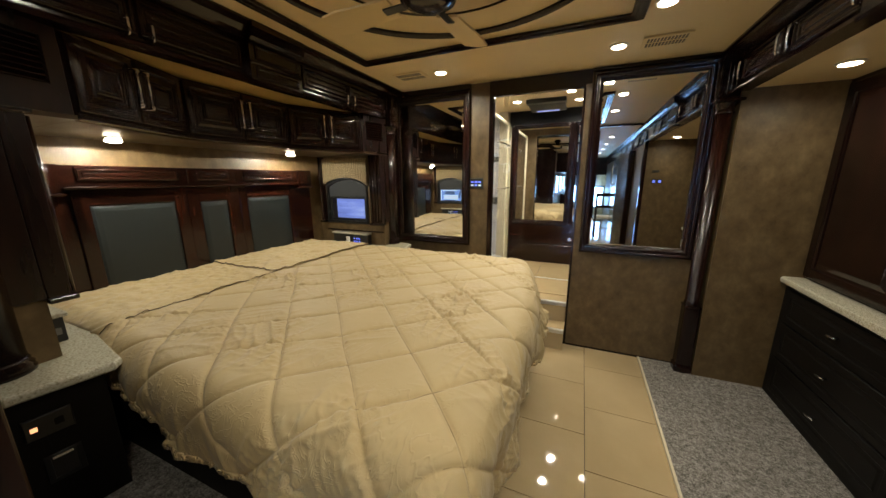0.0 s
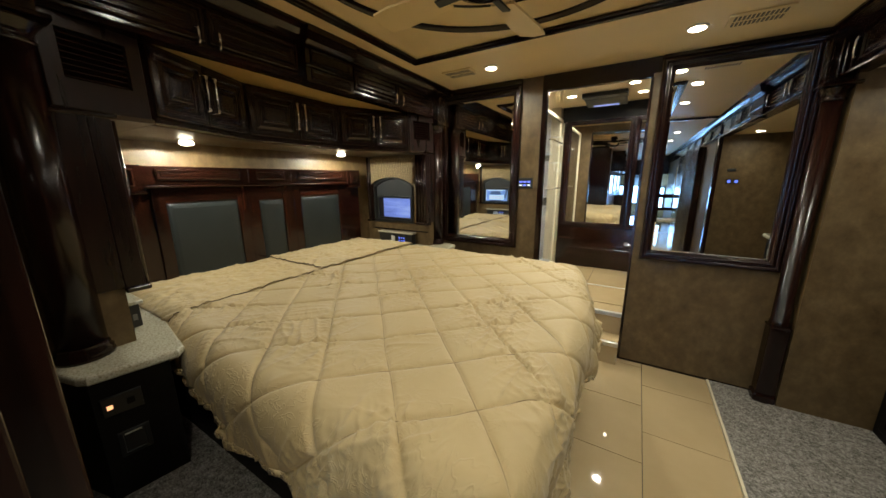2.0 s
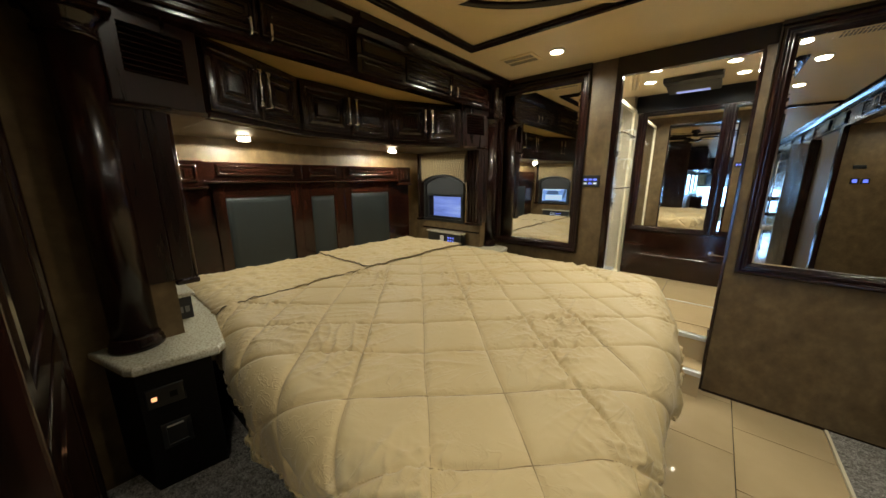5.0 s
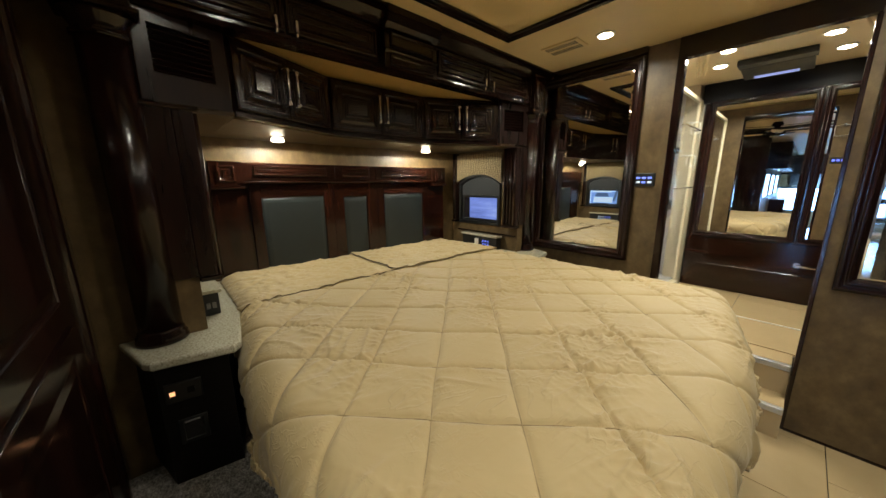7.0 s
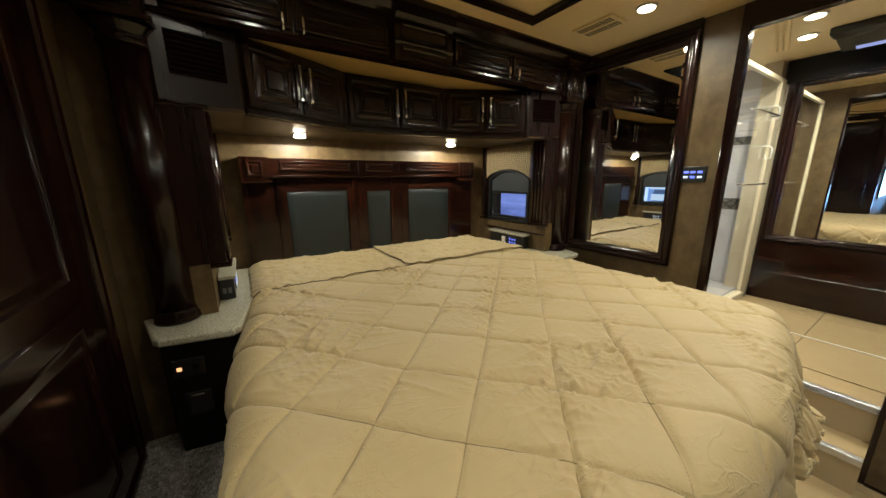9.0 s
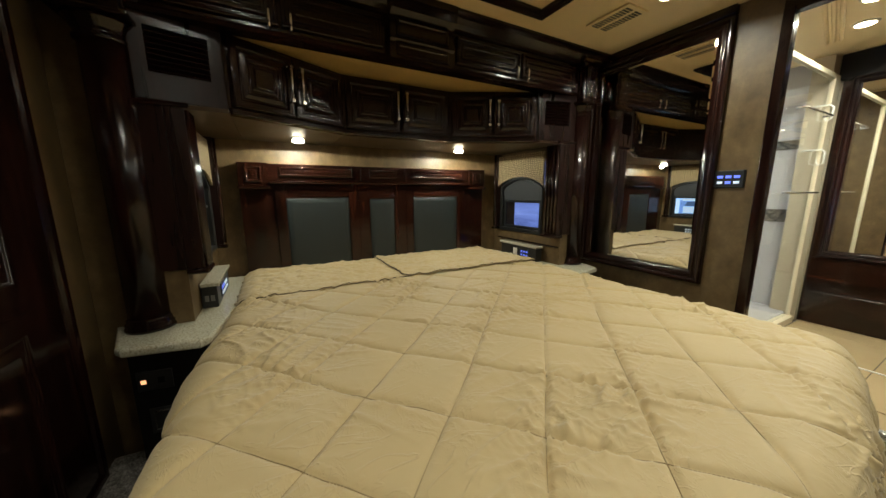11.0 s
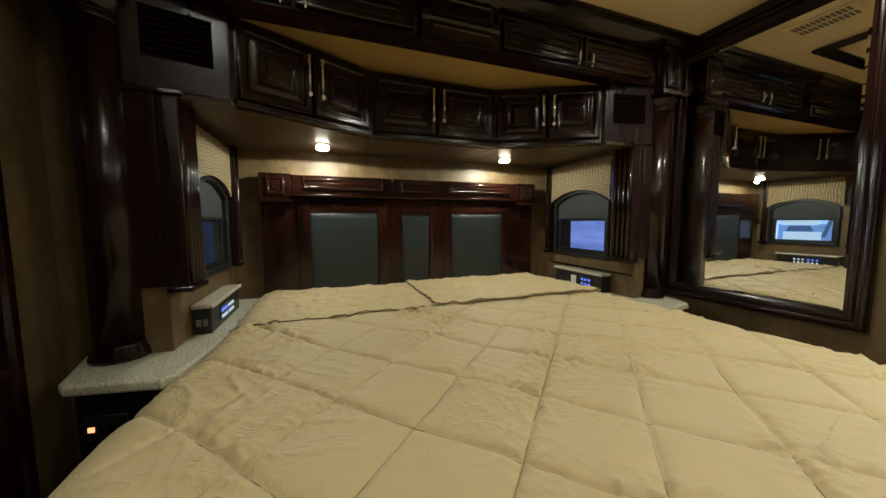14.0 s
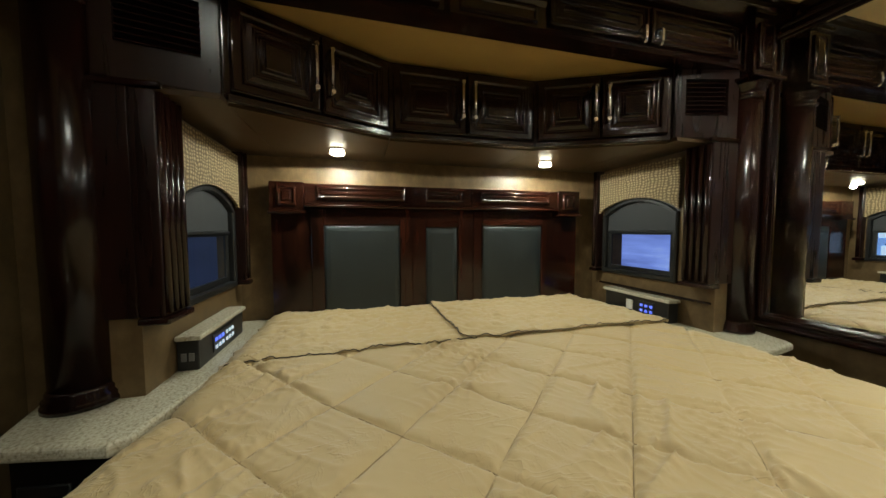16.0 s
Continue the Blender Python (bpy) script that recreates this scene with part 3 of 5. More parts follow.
for a, b in ((1.70, 2.24), (2.24, 2.55), (2.55, 3.09)):
    yz(a, b, 1.352, 1.452, [(0, 0), (0, 0.018), (0.004, 0.022)], W_RED_Y, "top_rail", t)
    yz(a + 0.055, b - 0.055, 1.375, 1.440, [(0, 0), (0, 0.008), (0.008, 0.014), (0.014, 0.014), (0.018, 0.004), (0.026, 0.010), (0.030, 0.010)], W_RED_Y, "rail_panel", t, HX + 0.022)
part("ledge", boxes((HX, HX + 0.042, 1.70, 3.09, 1.335, 1.352), bevel=0.007), W_RED_Y, t)
for a, b in ((1.725, 1.785), (2.160, 2.225), (2.225, 2.298), (2.475, 2.565), (2.565, 2.622), (2.990, 3.06)):
    part("stile", boxes((HX, HX + 0.014, a, b, 0.60, 1.335), bevel=0.004), W_RED, t)
for a, b, z in ((1.785, 2.160, 1.252), (2.298, 2.475, 1.240), (2.622, 2.990, 1.250)):
    part("cross_rail", boxes((HX, HX + 0.014, a, b, z, 1.335), bevel=0.004), W_RED_Y, t)
    yz(a, b, 0.66, z, [(0, 0), (0.0, 0.006), (0.012, 0.013), (0.03, 0.016)], LEATHER, "leather_insert", t)

# ---- overhead cabinets ----
P = [(-1.265, 1.325), (-1.33, 1.59), (-1.573, 2.076), (-1.573, 2.714), (-1.33, 3.20), (-1.265, 3.465)]
CAB_LOW, CAB_TOP = 1.600, REC_Z


def handle(bm, M, u, v0, v1):
    pts = [M @ Vector(p) for p in ((u, v0 + 0.004, 0.002), (u, v0 + 0.006, 0.022), (u, v0 + 0.016, 0.027), (u, (v0 + v1) / 2, 0.029), (u, v1 - 0.016, 0.027), (u, v1 - 0.006, 0.022), (u, v1 - 0.004, 0.002))]
    tube(bm, pts, 0.0050, 8)
    for v in (v0 + 0.010, v1 - 0.010):
        tube(bm, [M @ Vector((u, v, 0.023)), M @ Vector((u, v, 0.033))], 0.0078, 8)


def cabinet(A, B, name, label):
    t = thing(name, ((A[0] + B[0]) / 2, (A[1] + B[1]) / 2, CAB_LOW), label, "overhead cabinet", "overhead cabinets above the bed")
    bm = nb()
    prism(bm, [A, B, (-1.999, B[1]), (-1.999, A[1])], CAB_LOW, CAB_TOP - 0.002)
    part("body", bm, W_DARK, t)
    bm = nb()
    prism(bm, [(A[0] - 0.02, A[1] + 0.001), (B[0] - 0.02, B[1] - 0.001), (-1.999, B[1] - 0.001), (-1.999, A[1] + 0.001)], 1.585, CAB_LOW)
    part("underside", bm, SOFFIT, t, "satin brown underside")
    M = face_frame(A, B, CAB_LOW)
    W, H = (Vector(B) - Vector(A)).length, CAB_TOP - CAB_LOW
    bm = nb()
    stepped(bm, M, 0.003, W - 0.003, -0.012, 0.012, [(0, 0), (0, 0.014), (0.004, 0.018)])
    part("bottom_rail", bm, W_DARK_X, t)
    mid = W / 2
    for a, b, hu in ((0.014, mid - 0.004, mid - 0.026), (mid + 0.004, W - 0.014, mid + 0.026)):
        bm = nb()
        w = min(b - a, H - 0.04)
        stepped(bm, M, a, b, 0.018, H - 0.014, [(0, 0), (0, 0.014), (0.005, 0.019), (0.026, 0.019), (0.033, 0.010), (0.040, 0.010), (0.058, 0.018), (0.064, 0.018), (0.068, 0.011), (0.075, 0.011), (0.083, 0.018), (0.087, 0.012), (0.092, 0.018)])
        d = part("door", bm, W_DARK, t)
        bm = nb()
        handle(bm, M @ Matrix.Translation((0, 0, 0.018)), hu, 0.075, H - 0.055)
        part("handle", bm, METAL, d, "slim brushed nickel pull")
    return t


cabinet(P[1], P[2], "overhead_cabinet", "dark cherry corner cabinet with two raised-panel doors and nickel pulls")
cabinet(P[2], P[3], "overhead_cabinet", "dark cherry centre cabinet with two raised-panel doors and nickel pulls")
cabinet(P[3], P[4], "overhead_cabinet", "dark cherry corner cabinet with two raised-panel doors and nickel pulls")


def louvre_cabinet(A, B, ywall):
    t = thing("louvre_cabinet", ((A[0] + B[0]) / 2, (A[1] + B[1]) / 2, CAB_LOW), "dark cherry corner cabinet with a black louvred grille", "louvred cabinet", "louvred cabinets beside the overhead cabinets")
    bm = nb()
    ys = (A[1], B[1])
    prism(bm, [A, B, (-1.999, B[1]), (-1.999, A[1])], CAB_LOW, CAB_TOP - 0.002)
    part("body", bm, W_DARK, t)
    part("underside", boxes((-1.999, -1.30, max(A[1] + 0.001, 1.401), min(B[1] - 0.001, 3.399), 1.585, CAB_LOW)), SOFFIT, t, "satin brown underside")
    M = face_frame(A, B, CAB_LOW)
    W = (Vector(B) - Vector(A)).length
    bm = nb()
    stepped(bm, M, 0.004, W - 0.004, 0.0, 0.345, [(0, 0), (0, 0.010), (0.003, 0.013), (0.045, 0.013)], False)
    u0, u1, v0, v1 = 0.049, W - 0.049, 0.045, 0.295
    part("frame", bm, W_SATIN, t)
    bm = nb()
    stepped(bm, M, u0, u1, 0.09, 0.235, [(0, 0.013), (0.0, 0.0006)], True)
    part("grille_recess", bm, GRILLE, t)
    for v0, v1 in ((0.045, 0.09), (0.235, 0.30)):
        bm = nb()
        stepped(bm, M, 0.045, W - 0.045, v0, v1, [(0, 0.013)], True)
        part("rail", bm, W_SATIN, t)
    for k in range(8):
        bm = nb()
        v = 0.094 + k * 0.0175
        vs = [bm.verts.new(M @ Vector(p)) for p in ((u0, v, 0.013), (u1, v, 0.013), (u1, v + 0.012, 0.003), (u0, v + 0.012, 0.003), (u0, v + 0.003, 0.014), (u1, v + 0.003, 0.014))]
        bm.faces.new(vs[:4]), bm.faces.new((vs[4], vs[5], vs[2], vs[3])), bm.faces.new((vs[0], vs[1], vs[5], vs[4]))
        part("louvre", bm, W_DARK, t)


louvre_cabinet(P[0], P[1], 1.4)
louvre_cabinet(P[4], P[5], 3.4)

# ---- cornice over the bed opening ----
t = thing("bed_cornice", (-1.27, MID_Y, 1.88), "dark cherry cornice with fluted panels and keystone above the bed", "cornice")
CX = -1.27


def cornice_profile(s, x):
    """s: the way it faces in x."""
    P = [(0, 1.872), (0.022, 1.872), (0.026, 1.884), (0.020, 1.892), (0.006, 1.898), (0.006, 2.052), (0.018, 2.056), (0.022, 2.066), (0.040, 2.078), (0.060, 2.098), (0.064, 2.112), (0.078, 2.118), (0.078, 2.1295), (-0.05, 2.1295), (-0.05, 1.872)]
    return [(x + s * a, z) for a, z in P]


bm = nb()
sweep(bm, cornice_profile(1, CX), "y", 1.102, FRONT_Y - 0.002)
part("moulding", bm, W_DARK_Y, t)
FL = [(0, 0), (0, 0.012), (0.006, 0.017), (0.012, 0.017), (0.016, 0.006), (0.024, 0.006), (0.030, 0.013), (0.042, 0.013), (0.046, 0.007), (0.052, 0.007), (0.056, 0.012)]
for a, b in ((1.34, 1.787), (1.799, 2.20), (2.58, 2.991), (3.003, 3.44)):
    yz(a, b, 1.912, 2.038, FL, W_DARK_Y, "panel", t, CX + 0.006)
for y in (1.755, 1.830, 2.960, 3.035):
    bm = nb()
    tube(bm, [(CX + 0.014, y, 1.902), (CX + 0.034, y, 1.904), (CX + 0.038, y, 1.914), (CX + 0.038, y, 1.950), (CX + 0.034, y, 1.960), (CX + 0.014, y, 1.962)], 0.005, 8)
    part("handle", bm, METAL, t, "slim brushed nickel pull")
bm = nb()
sweep(bm, [(CX + 0.006, 1.852), (CX + 0.050, 1.852), (CX + 0.054, 1.866), (CX + 0.044, 1.874), (CX + 0.044, 1.94), (CX + 0.056, 1.95), (CX + 0.044, 1.96), (CX + 0.044, 2.04), (CX + 0.075, 2.06), (CX + 0.085, 2.10), (CX + 0.085, 2.1285), (CX + 0.006, 2.1285)], "y", 2.225, 2.545)
part("keystone", bm, W_DARK, t)
yz(2.255, 2.515, 1.885, 1.935, [(0, 0), (0, 0.006), (0.008, 0.010), (0.014, 0.004)], W_DARK_Y, "keystone_panel", t, CX + 0.044)
yz(2.255, 2.515, 1.965, 2.035, [(0, 0), (0, 0.006), (0.008, 0.010), (0.014, 0.004)], W_DARK_Y, "keystone_panel", t, CX + 0.044)


def column(name, cx, cy, z0, r, label, rings=()):
    t = thing(name, (cx, cy, z0), label, "column", "round dark columns")
    bm = nb()
    lathe(bm, [(r + 0.014, z0), (r + 0.014, z0 + 0.010), (r + 0.010, z0 + 0.016), (r + 0.012, z0 + 0.024), (r + 0.004, z0 + 0.032), (r + 0.006, z0 + 0.040), (r, z0 + 0.048)], cx, cy, 36)
    part("base", bm, W_DARK, t)
    prof = [(r, z0 + 0.046)]
    for z in rings:
        prof += [(r, z - 0.02), (r + 0.006, z - 0.014), (r + 0.002, z - 0.006), (r + 0.007, z), (r + 0.002, z + 0.006), (r + 0.006, z + 0.014), (r, z + 0.02)]
    prof += [(r, 1.77)]
    bm = nb()
    lathe(bm, prof, cx, cy, 40)
    part("shaft", bm, W_COLUMN, t)
    bm = nb()
    lathe(bm, [(r, 1.755), (r + 0.008, 1.758), (r + 0.009, 1.766), (r + 0.003, 1.772), (r + 0.002, 1.782), (r + 0.008, 1.790), (r + 0.012, 1.800), (r + 0.022, 1.811), (r + 0.026, 1.82)], cx, cy, 36)
    part("neck", bm, W_DARK, t)
    part("abacus", boxes((cx - r - 0.032, cx + r + 0.032, cy - r - 0.032, cy + r + 0.032, 1.820, 1.836), bevel=0.004), W_DARK, t)
    b = r + 0.008
    part("block", boxes((cx - b, cx + b, cy - b, cy + b, 1.836, 2.060)), W_DARK, t)
    for A, B in (((cx + b, cy - b), (cx + b, cy + b)), ((cx + b, cy + b), (cx - b, cy + b)), ((cx - b, cy - b), (cx + b, cy - b)), ((cx - b, cy + b), (cx - b, cy - b))):
        bm = nb()
        stepped(bm, face_frame(A, B, 1.836), 0.022, 2 * b - 0.022, 0.025, 0.200, [(0, 0), (0, 0.006), (0.006, 0.009), (0.010, 0.003), (0.018, 0.003), (0.022, 0.007)])
        part("block_panel", bm, W_DARK, t)
    part("cap", boxes((cx - b - 0.012, cx + b + 0.012, cy - b - 0.012, cy + b + 0.012, 2.060, 2.078), bevel=0.004), W_DARK, t)


column("column", -1.275, 1.270, 0.790, 0.061, "round dark cherry column standing on the stone nightstand top")
column("column", -1.275, 3.525, 0.790, 0.056, "round dark cherry column on the stone top beside the mirror")
column("column", 1.095, 3.612, 0.006, 0.040, "slim dark cherry column beside the large mirror, on carpet", (0.52,))

t = thing("pedestal", (1.095, 3.612, 0.006), "square black-brown plinth around the foot of the slim column, on carpet", "column")
part("block", boxes((1.050, 1.140, 3.566, 3.656, 0.060, 0.495), bevel=0.006), W_DARK, t)
part("foot", boxes((1.040, 1.146, 3.556, 3.660, 0.0062, 0.060), bevel=0.012), W_DARK, t)
part("ledge", boxes((1.046, 1.144, 3.562, 3.659, 0.495, 0.510), bevel=0.005), W_DARK, t)

# ---- nightstands ----
def flip(y, s):
    return y if s > 0 else 2 * MID_Y - y


def nightstand(s):
    side = "lit orange switch on its front" if s > 0 else "beside the mirror wall"
    t = thing("nightstand", (-1.3, flip(1.35, s), 0.30), "dark nightstand with cream stone top, " + side, "nightstand", "nightstands beside the bed")
    y0 = 1.105 if s > 0 else 1.115
    pts = [(-1.998, y0 + 0.3), (-1.998, 1.605), (-1.93, 1.615), (-1.45, 1.535), (-1.075, 1.475), (-1.052, 1.44), (-1.095, 1.215), (-1.13, 1.195), (-1.30, 1.18), (-1.33, y0)]
    bm = nb()
    prism(bm, [(x, flip(y, s)) for x, y in [(-1.998, 1.402), (-1.998, 1.62), (-1.93, 1.622), (-1.45, 1.535), (-1.08, 1.478), (-1.052, 1.45), (-1.093, 1.232), (-1.118, 1.212), (-1.343, 1.150), (-1.343, 1.298), (-1.40, 1.32), (-1.40, 1.402)]], 0.757, 0.788, 0.010)
    part("stone_top", bm, STONE, t, "cream speckled stone top with a rounded edge")
    bm = nb()
    prism(bm, [(x, flip(y, s)) for x, y in [(-1.998, 1.404), (-1.998, 1.57), (-1.45, 1.50), (-1.10, 1.435), (-1.13, 1.235), (-1.343, 1.18), (-1.343, 1.298), (-1.36, 1.404)]], 0.301, 0.757)
    part("body", bm, W_SIDE, t)
    if s > 0:
        M = face_frame((-1.13, 1.225), (-1.10, 1.435), 0.30)
        bm = nb()
        stepped(bm, M, 0.025, 0.125, 0.315, 0.385, [(0, 0), (0, 0.004), (0.003, 0.006)])
        o = part("outlet_plate", bm, BLACK, t)
        bm = nb()
        stepped(bm, M, 0.038, 0.052, 0.343, 0.356, [(0, 0.006), (0, 0.009)])
        part("orange_switch", bm, KEY_ORANGE, o, "small glowing orange switch")
        bm = nb()
        stepped(bm, M, 0.085, 0.105, 0.340, 0.362, [(0, 0.006), (0, 0.0085)])
        part("socket", bm, W_SIDE, o)
        bm = nb()
        stepped(bm, M, 0.045, 0.125, 0.150, 0.245, [(0, 0), (0, 0.003), (0.012, 0.005), (0.014, 0.001)])
        d = part("latch_plate", bm, BLACK, t)
        bm = nb()
        stepped(bm, M, 0.062, 0.105, 0.232, 0.240, [(0, 0.004), (0, 0.010)])
        part("latch_lip", bm, METAL, d)


nightstand(1)
nightstand(-1)


def control_box(s):
    t = thing("control_box", (-1.6, flip(1.42, s), 0.788 if s > 0 else 0.80), "black switch box with lit keys, on the nightstand", "switch box", "bedside switch boxes")
    z0 = 0.789
    x0, x1, y0, y1, z1 = -1.80, -1.415, 1.403, 1.462, 0.885
    if s > 0:
        yy = (y0, y1)
    else:
        yy = (flip(y1, s), flip(y0, s))
    part("housing", boxes((x0, x1, yy[0], yy[1], z0, z1), bevel=0.003), BLACK, t)
    part("stone_lid", boxes((x0 - 0.01, x1 + 0.012, yy[0], yy[1] + (0.012 if s > 0 else 0), z1, z1 + 0.016) if s > 0 else (x0 - 0.01, x1 + 0.012, yy[0] - 0.012, yy[1], z1, z1 + 0.016), bevel=0.004), STONE, t, "pale stone lid")
    A, B = ((x1, y1), (x0, y1)) if s > 0 else ((x0, flip(y1, s)), (x1, flip(y1, s)))
    M = face_frame(A, B, z0)
    if s > 0:
        cols = [(0.105, 1), (0.132, 1), (0.159, 1), (0.195, 0), (0.222, 0), (0.249, 0)]
    else:
        cols = [(0.235, 1), (0.262, 1), (0.289, 1)]
    bm = nb()
    stepped(bm, M, cols[0][0] - 0.008, cols[-1][0] + 0.028, 0.018, 0.080, [(0, 0), (0, 0.003), (0.003, 0.004)])
    k = part("key_plate", bm, BLACK, t)
    for u, lit in cols:
        for r, v in enumerate((0.026, 0.052)):
            bm = nb()
            stepped(bm, M, u + 0.003, u + 0.016, v + 0.001, v + 0.013, [(0, 0.004), (0, 0.007), (0.002, 0.008)])
            part("key", bm, KEY_BLUE if (lit and (r == 1 or s < 0)) else KEY_WHITE, k)
    if s < 0:
        bm = nb()
        stepped(bm, M, 0.15, 0.19, 0.022, 0.072, [(0, 0), (0, 0.005), (0.004, 0.007)])
        part("thermostat_knob", bm, WHITE, t)
    else:
        N = face_frame((x1, y0), (x1, y1), z0)
        for u in (0.012, 0.033):
            bm = nb()
            stepped(bm, N, u, u + 0.014, 0.03, 0.055, [(0, 0), (0, 0.003)])
            part("socket", bm, SOCKET, t)


control_box(1)
control_box(-1)

# ---- mirrors, windows ----
def moulding_frame(t, M, w, h, wide=0.066, material=None, name="frame"):
    bm = nb()
    a = wide
    stepped(bm, M, 0, w, 0, h, [(0, 0), (0, 0.022), (0.10 * a, 0.030), (0.26 * a, 0.031), (0.36 * a, 0.020), (0.48 * a, 0.019), (0.58 * a, 0.026), (0.72 * a, 0.025), (0.80 * a, 0.014), (a, 0.010), (a, 0.0)], False)
    return part(name, bm, material or W_DARK, t)


def framed_mirror(x0, x1, z0, z1, label):
    t = thing("wall_mirror", ((x0 + x1) / 2, FRONT_Y, z0), label, "mirror", "framed mirrors on the front wall")
    M = face_frame((x0, FRONT_Y), (x1, FRONT_Y), z0)
    moulding_frame(t, M, x1 - x0, z1 - z0)
    bm = nb()
    stepped(bm, M, 0.062, x1 - x0 - 0.062, 0.062, z1 - z0 - 0.062, [(0, 0.0), (0, 0.004), (0.012, 0.006)])
    part("glass", bm, MIRROR, t, "clear bevelled mirror glass")


framed_mirror(-1.315, -0.568, 0.795, 2.085, "tall mirror in a dark moulded cherry frame beside the bed")
framed_mirror(0.343, 1.070, 0.815, 2.103, "large mirror in a dark moulded cherry frame beside the bathroom opening")


def slide_window(s):
    """A small arched window in the end wall of the bed slide; s = 1 by the rear wall, -1 by the front wall."""
    nm = "window_1" if s > 0 else "window_2"
    t = tagged(new(nm), "small dark-framed window with a half-lowered grey blind", "window", "", "structure")
    yi = 1.40 if s > 0 else 3.40
    t.location = (-1.67, yi, 0.975)
    A, B = ((-1.435, yi), (-1.905, yi)) if s > 0 else ((-1.905, yi), (-1.435, yi))
    M = face_frame(A, B, 0.975)
    W, H = 0.47, 0.445

    def outline(ins, w, n=14):
        pts = [(ins, ins), (W - ins, ins)]
        r = (H - ins) - 0.36
        for i in range(n + 1):
            a = i / n
            u = (W - ins) + (2 * ins - W) * a
            pts.append((u, 0.335 - 0.2 * ins + (0.085 - 0.6 * ins) * math.sin(math.pi * a) ** 0.8))
        return [(u, v, w) for u, v in pts]
    bm = nb()
    rings = [[bm.verts.new(M @ Vector(p)) for p in outline(i, w)] for i, w in ((0.0, -0.03), (0.0, 0.012), (0.006, 0.017), (0.022, 0.017), (0.026, 0.010), (0.026, -0.03))]
    for a, b in zip(rings, rings[1:]):
        for i in range(len(a)):
            bm.faces.new((a[i], a[(i + 1) % len(a)], b[(i + 1) % len(b)], b[i]))
    part("window_frame", bm, BLACK, t)
    bm = nb()
    f = bm.faces.new([bm.verts.new(M @ Vector(p)) for p in outline(0.024, -0.020)])
    p = part("pane", bm, GLASS, t)
    p.visible_shadow = False
    bm = nb()
    pts = [q for q in outline(0.026, -0.006) if q[1] > 0.30]
    f1 = [bm.verts.new(M @ Vector((u, v, w))) for u, v, w in [(0.026, 0.245, -0.006), (W - 0.026, 0.245, -0.006)] + pts]
    bm.faces.new(f1)
    part("blind", bm, SHADE, t, "grey roller blind pulled half down")
    bm = nb()
    stepped(bm, M, 0.026, W - 0.026, 0.233, 0.247, [(0, -0.010), (0, -0.001), (0.003, 0.001)])
    part("blind_bar", bm, BLACK, t)
    bm = nb()
    stepped(bm, M, 0.024, W - 0.024, 0.022, 0.252, [(0, -0.018), (0, -0.008), (0.006, -0.006), (0.026, -0.008), (0.026, -0.018)], False)
    part("sash", bm, BLACK, t)
    bm = nb()
    arch = [q for q in outline(0.0, 0.002) if q[1] > 0.30]
    lo = [bm.verts.new(M @ Vector(q)) for q in arch]
    hi = [bm.verts.new(M @ Vector((q[0], 0.53, 0.002))) for q in arch]
    for i in range(len(arch) - 1):
        bm.faces.new((lo[i], lo[i + 1], hi[i + 1], hi[i]))
    part("arch_board", bm, BLACK, t)
    # pelmet of woven cloth
    v = thing("woven_valance", (-1.68, yi, 1.39), "straw-coloured woven cloth valance with an arched lower edge above the window", "valance", "woven window valances")
    n = 20
    bm = nb()
    lo, hi = [], []
    for w in (0.018, 0.030):
        lo.append([bm.verts.new(M @ Vector((0.0 + (W + 0.03) * i / n - 0.015, 0.345 + 0.075 * math.sin(math.pi * i / n) ** 0.7, w))) for i in range(n + 1)])
        hi.append([bm.verts.new(M @ Vector((0.0 + (W + 0.03) * i / n - 0.015, 0.585, w))) for i in range(n + 1)])
    for i in range(n):
        bm.faces.new((lo[1][i], lo[1][i + 1], hi[1][i + 1], hi[1][i]))
        bm.faces.new((lo[0][i + 1], lo[0][i], hi[0][i], hi[0][i + 1]))
        bm.faces.new((lo[0][i], lo[0][i + 1], lo[1][i + 1], lo[1][i]))
    part("cloth", bm, WEAVE, v)
    # upright boards either side
    for x0, x1, d in ((-1.372, -1.258, 0.058), (-1.945, -1.915, 0.05)):
        q = thing("window_pilaster", ((x0 + x1) / 2, yi, 0.98), "dark cherry upright board with a fluted edge beside the window", "window trim", "upright boards beside the windows")
        near = x1 > -1.4
        ya, yb = (yi, yi + d) if s > 0 else (yi - d, yi)
        part("board", boxes((x0, x1, ya, yb, 0.998, 1.580), bevel=0.003), W_SATIN, q)
        yf = yb if s > 0 else ya
        sg = 1 if s > 0 else -1
        bm = nb()
        n = 4 if near else 1
        for k in range(n):
            xx = x0 + (x1 - x0) * (0.5 + k) / n
            tube(bm, [(xx, yf + sg * 0.002, 1.005), (xx, yf + sg * 0.002, 1.575)], 0.0105, 10)
        part("reeding", bm, W_DARK, q)
        if near:
            yw = (yi - 0.082, yi - 0.001) if s > 0 else (yi + 0.001, yi + 0.082)
            part("side_board", boxes((-1.269, -1.258, *yw, 0.998, 1.582), bevel=0.002), W_SATIN, q)
            yt = (yi - 0.082, yb + 0.016) if s > 0 else (ya - 0.016, yi + 0.082)
            part("cap", boxes((-1.269, -1.250, *yt, 1.5825, 1.598), bevel=0.004), W_DARK_Y, q)
        lo, hi = (ya, yb + 0.014) if s > 0 else (ya - 0.014, yb)
        part("foot", boxes((x0 - 0.010, x1 + (0.008 if near else 0.010), lo, hi, 0.978, 0.997), bevel=0.005), W_DARK_X, q)
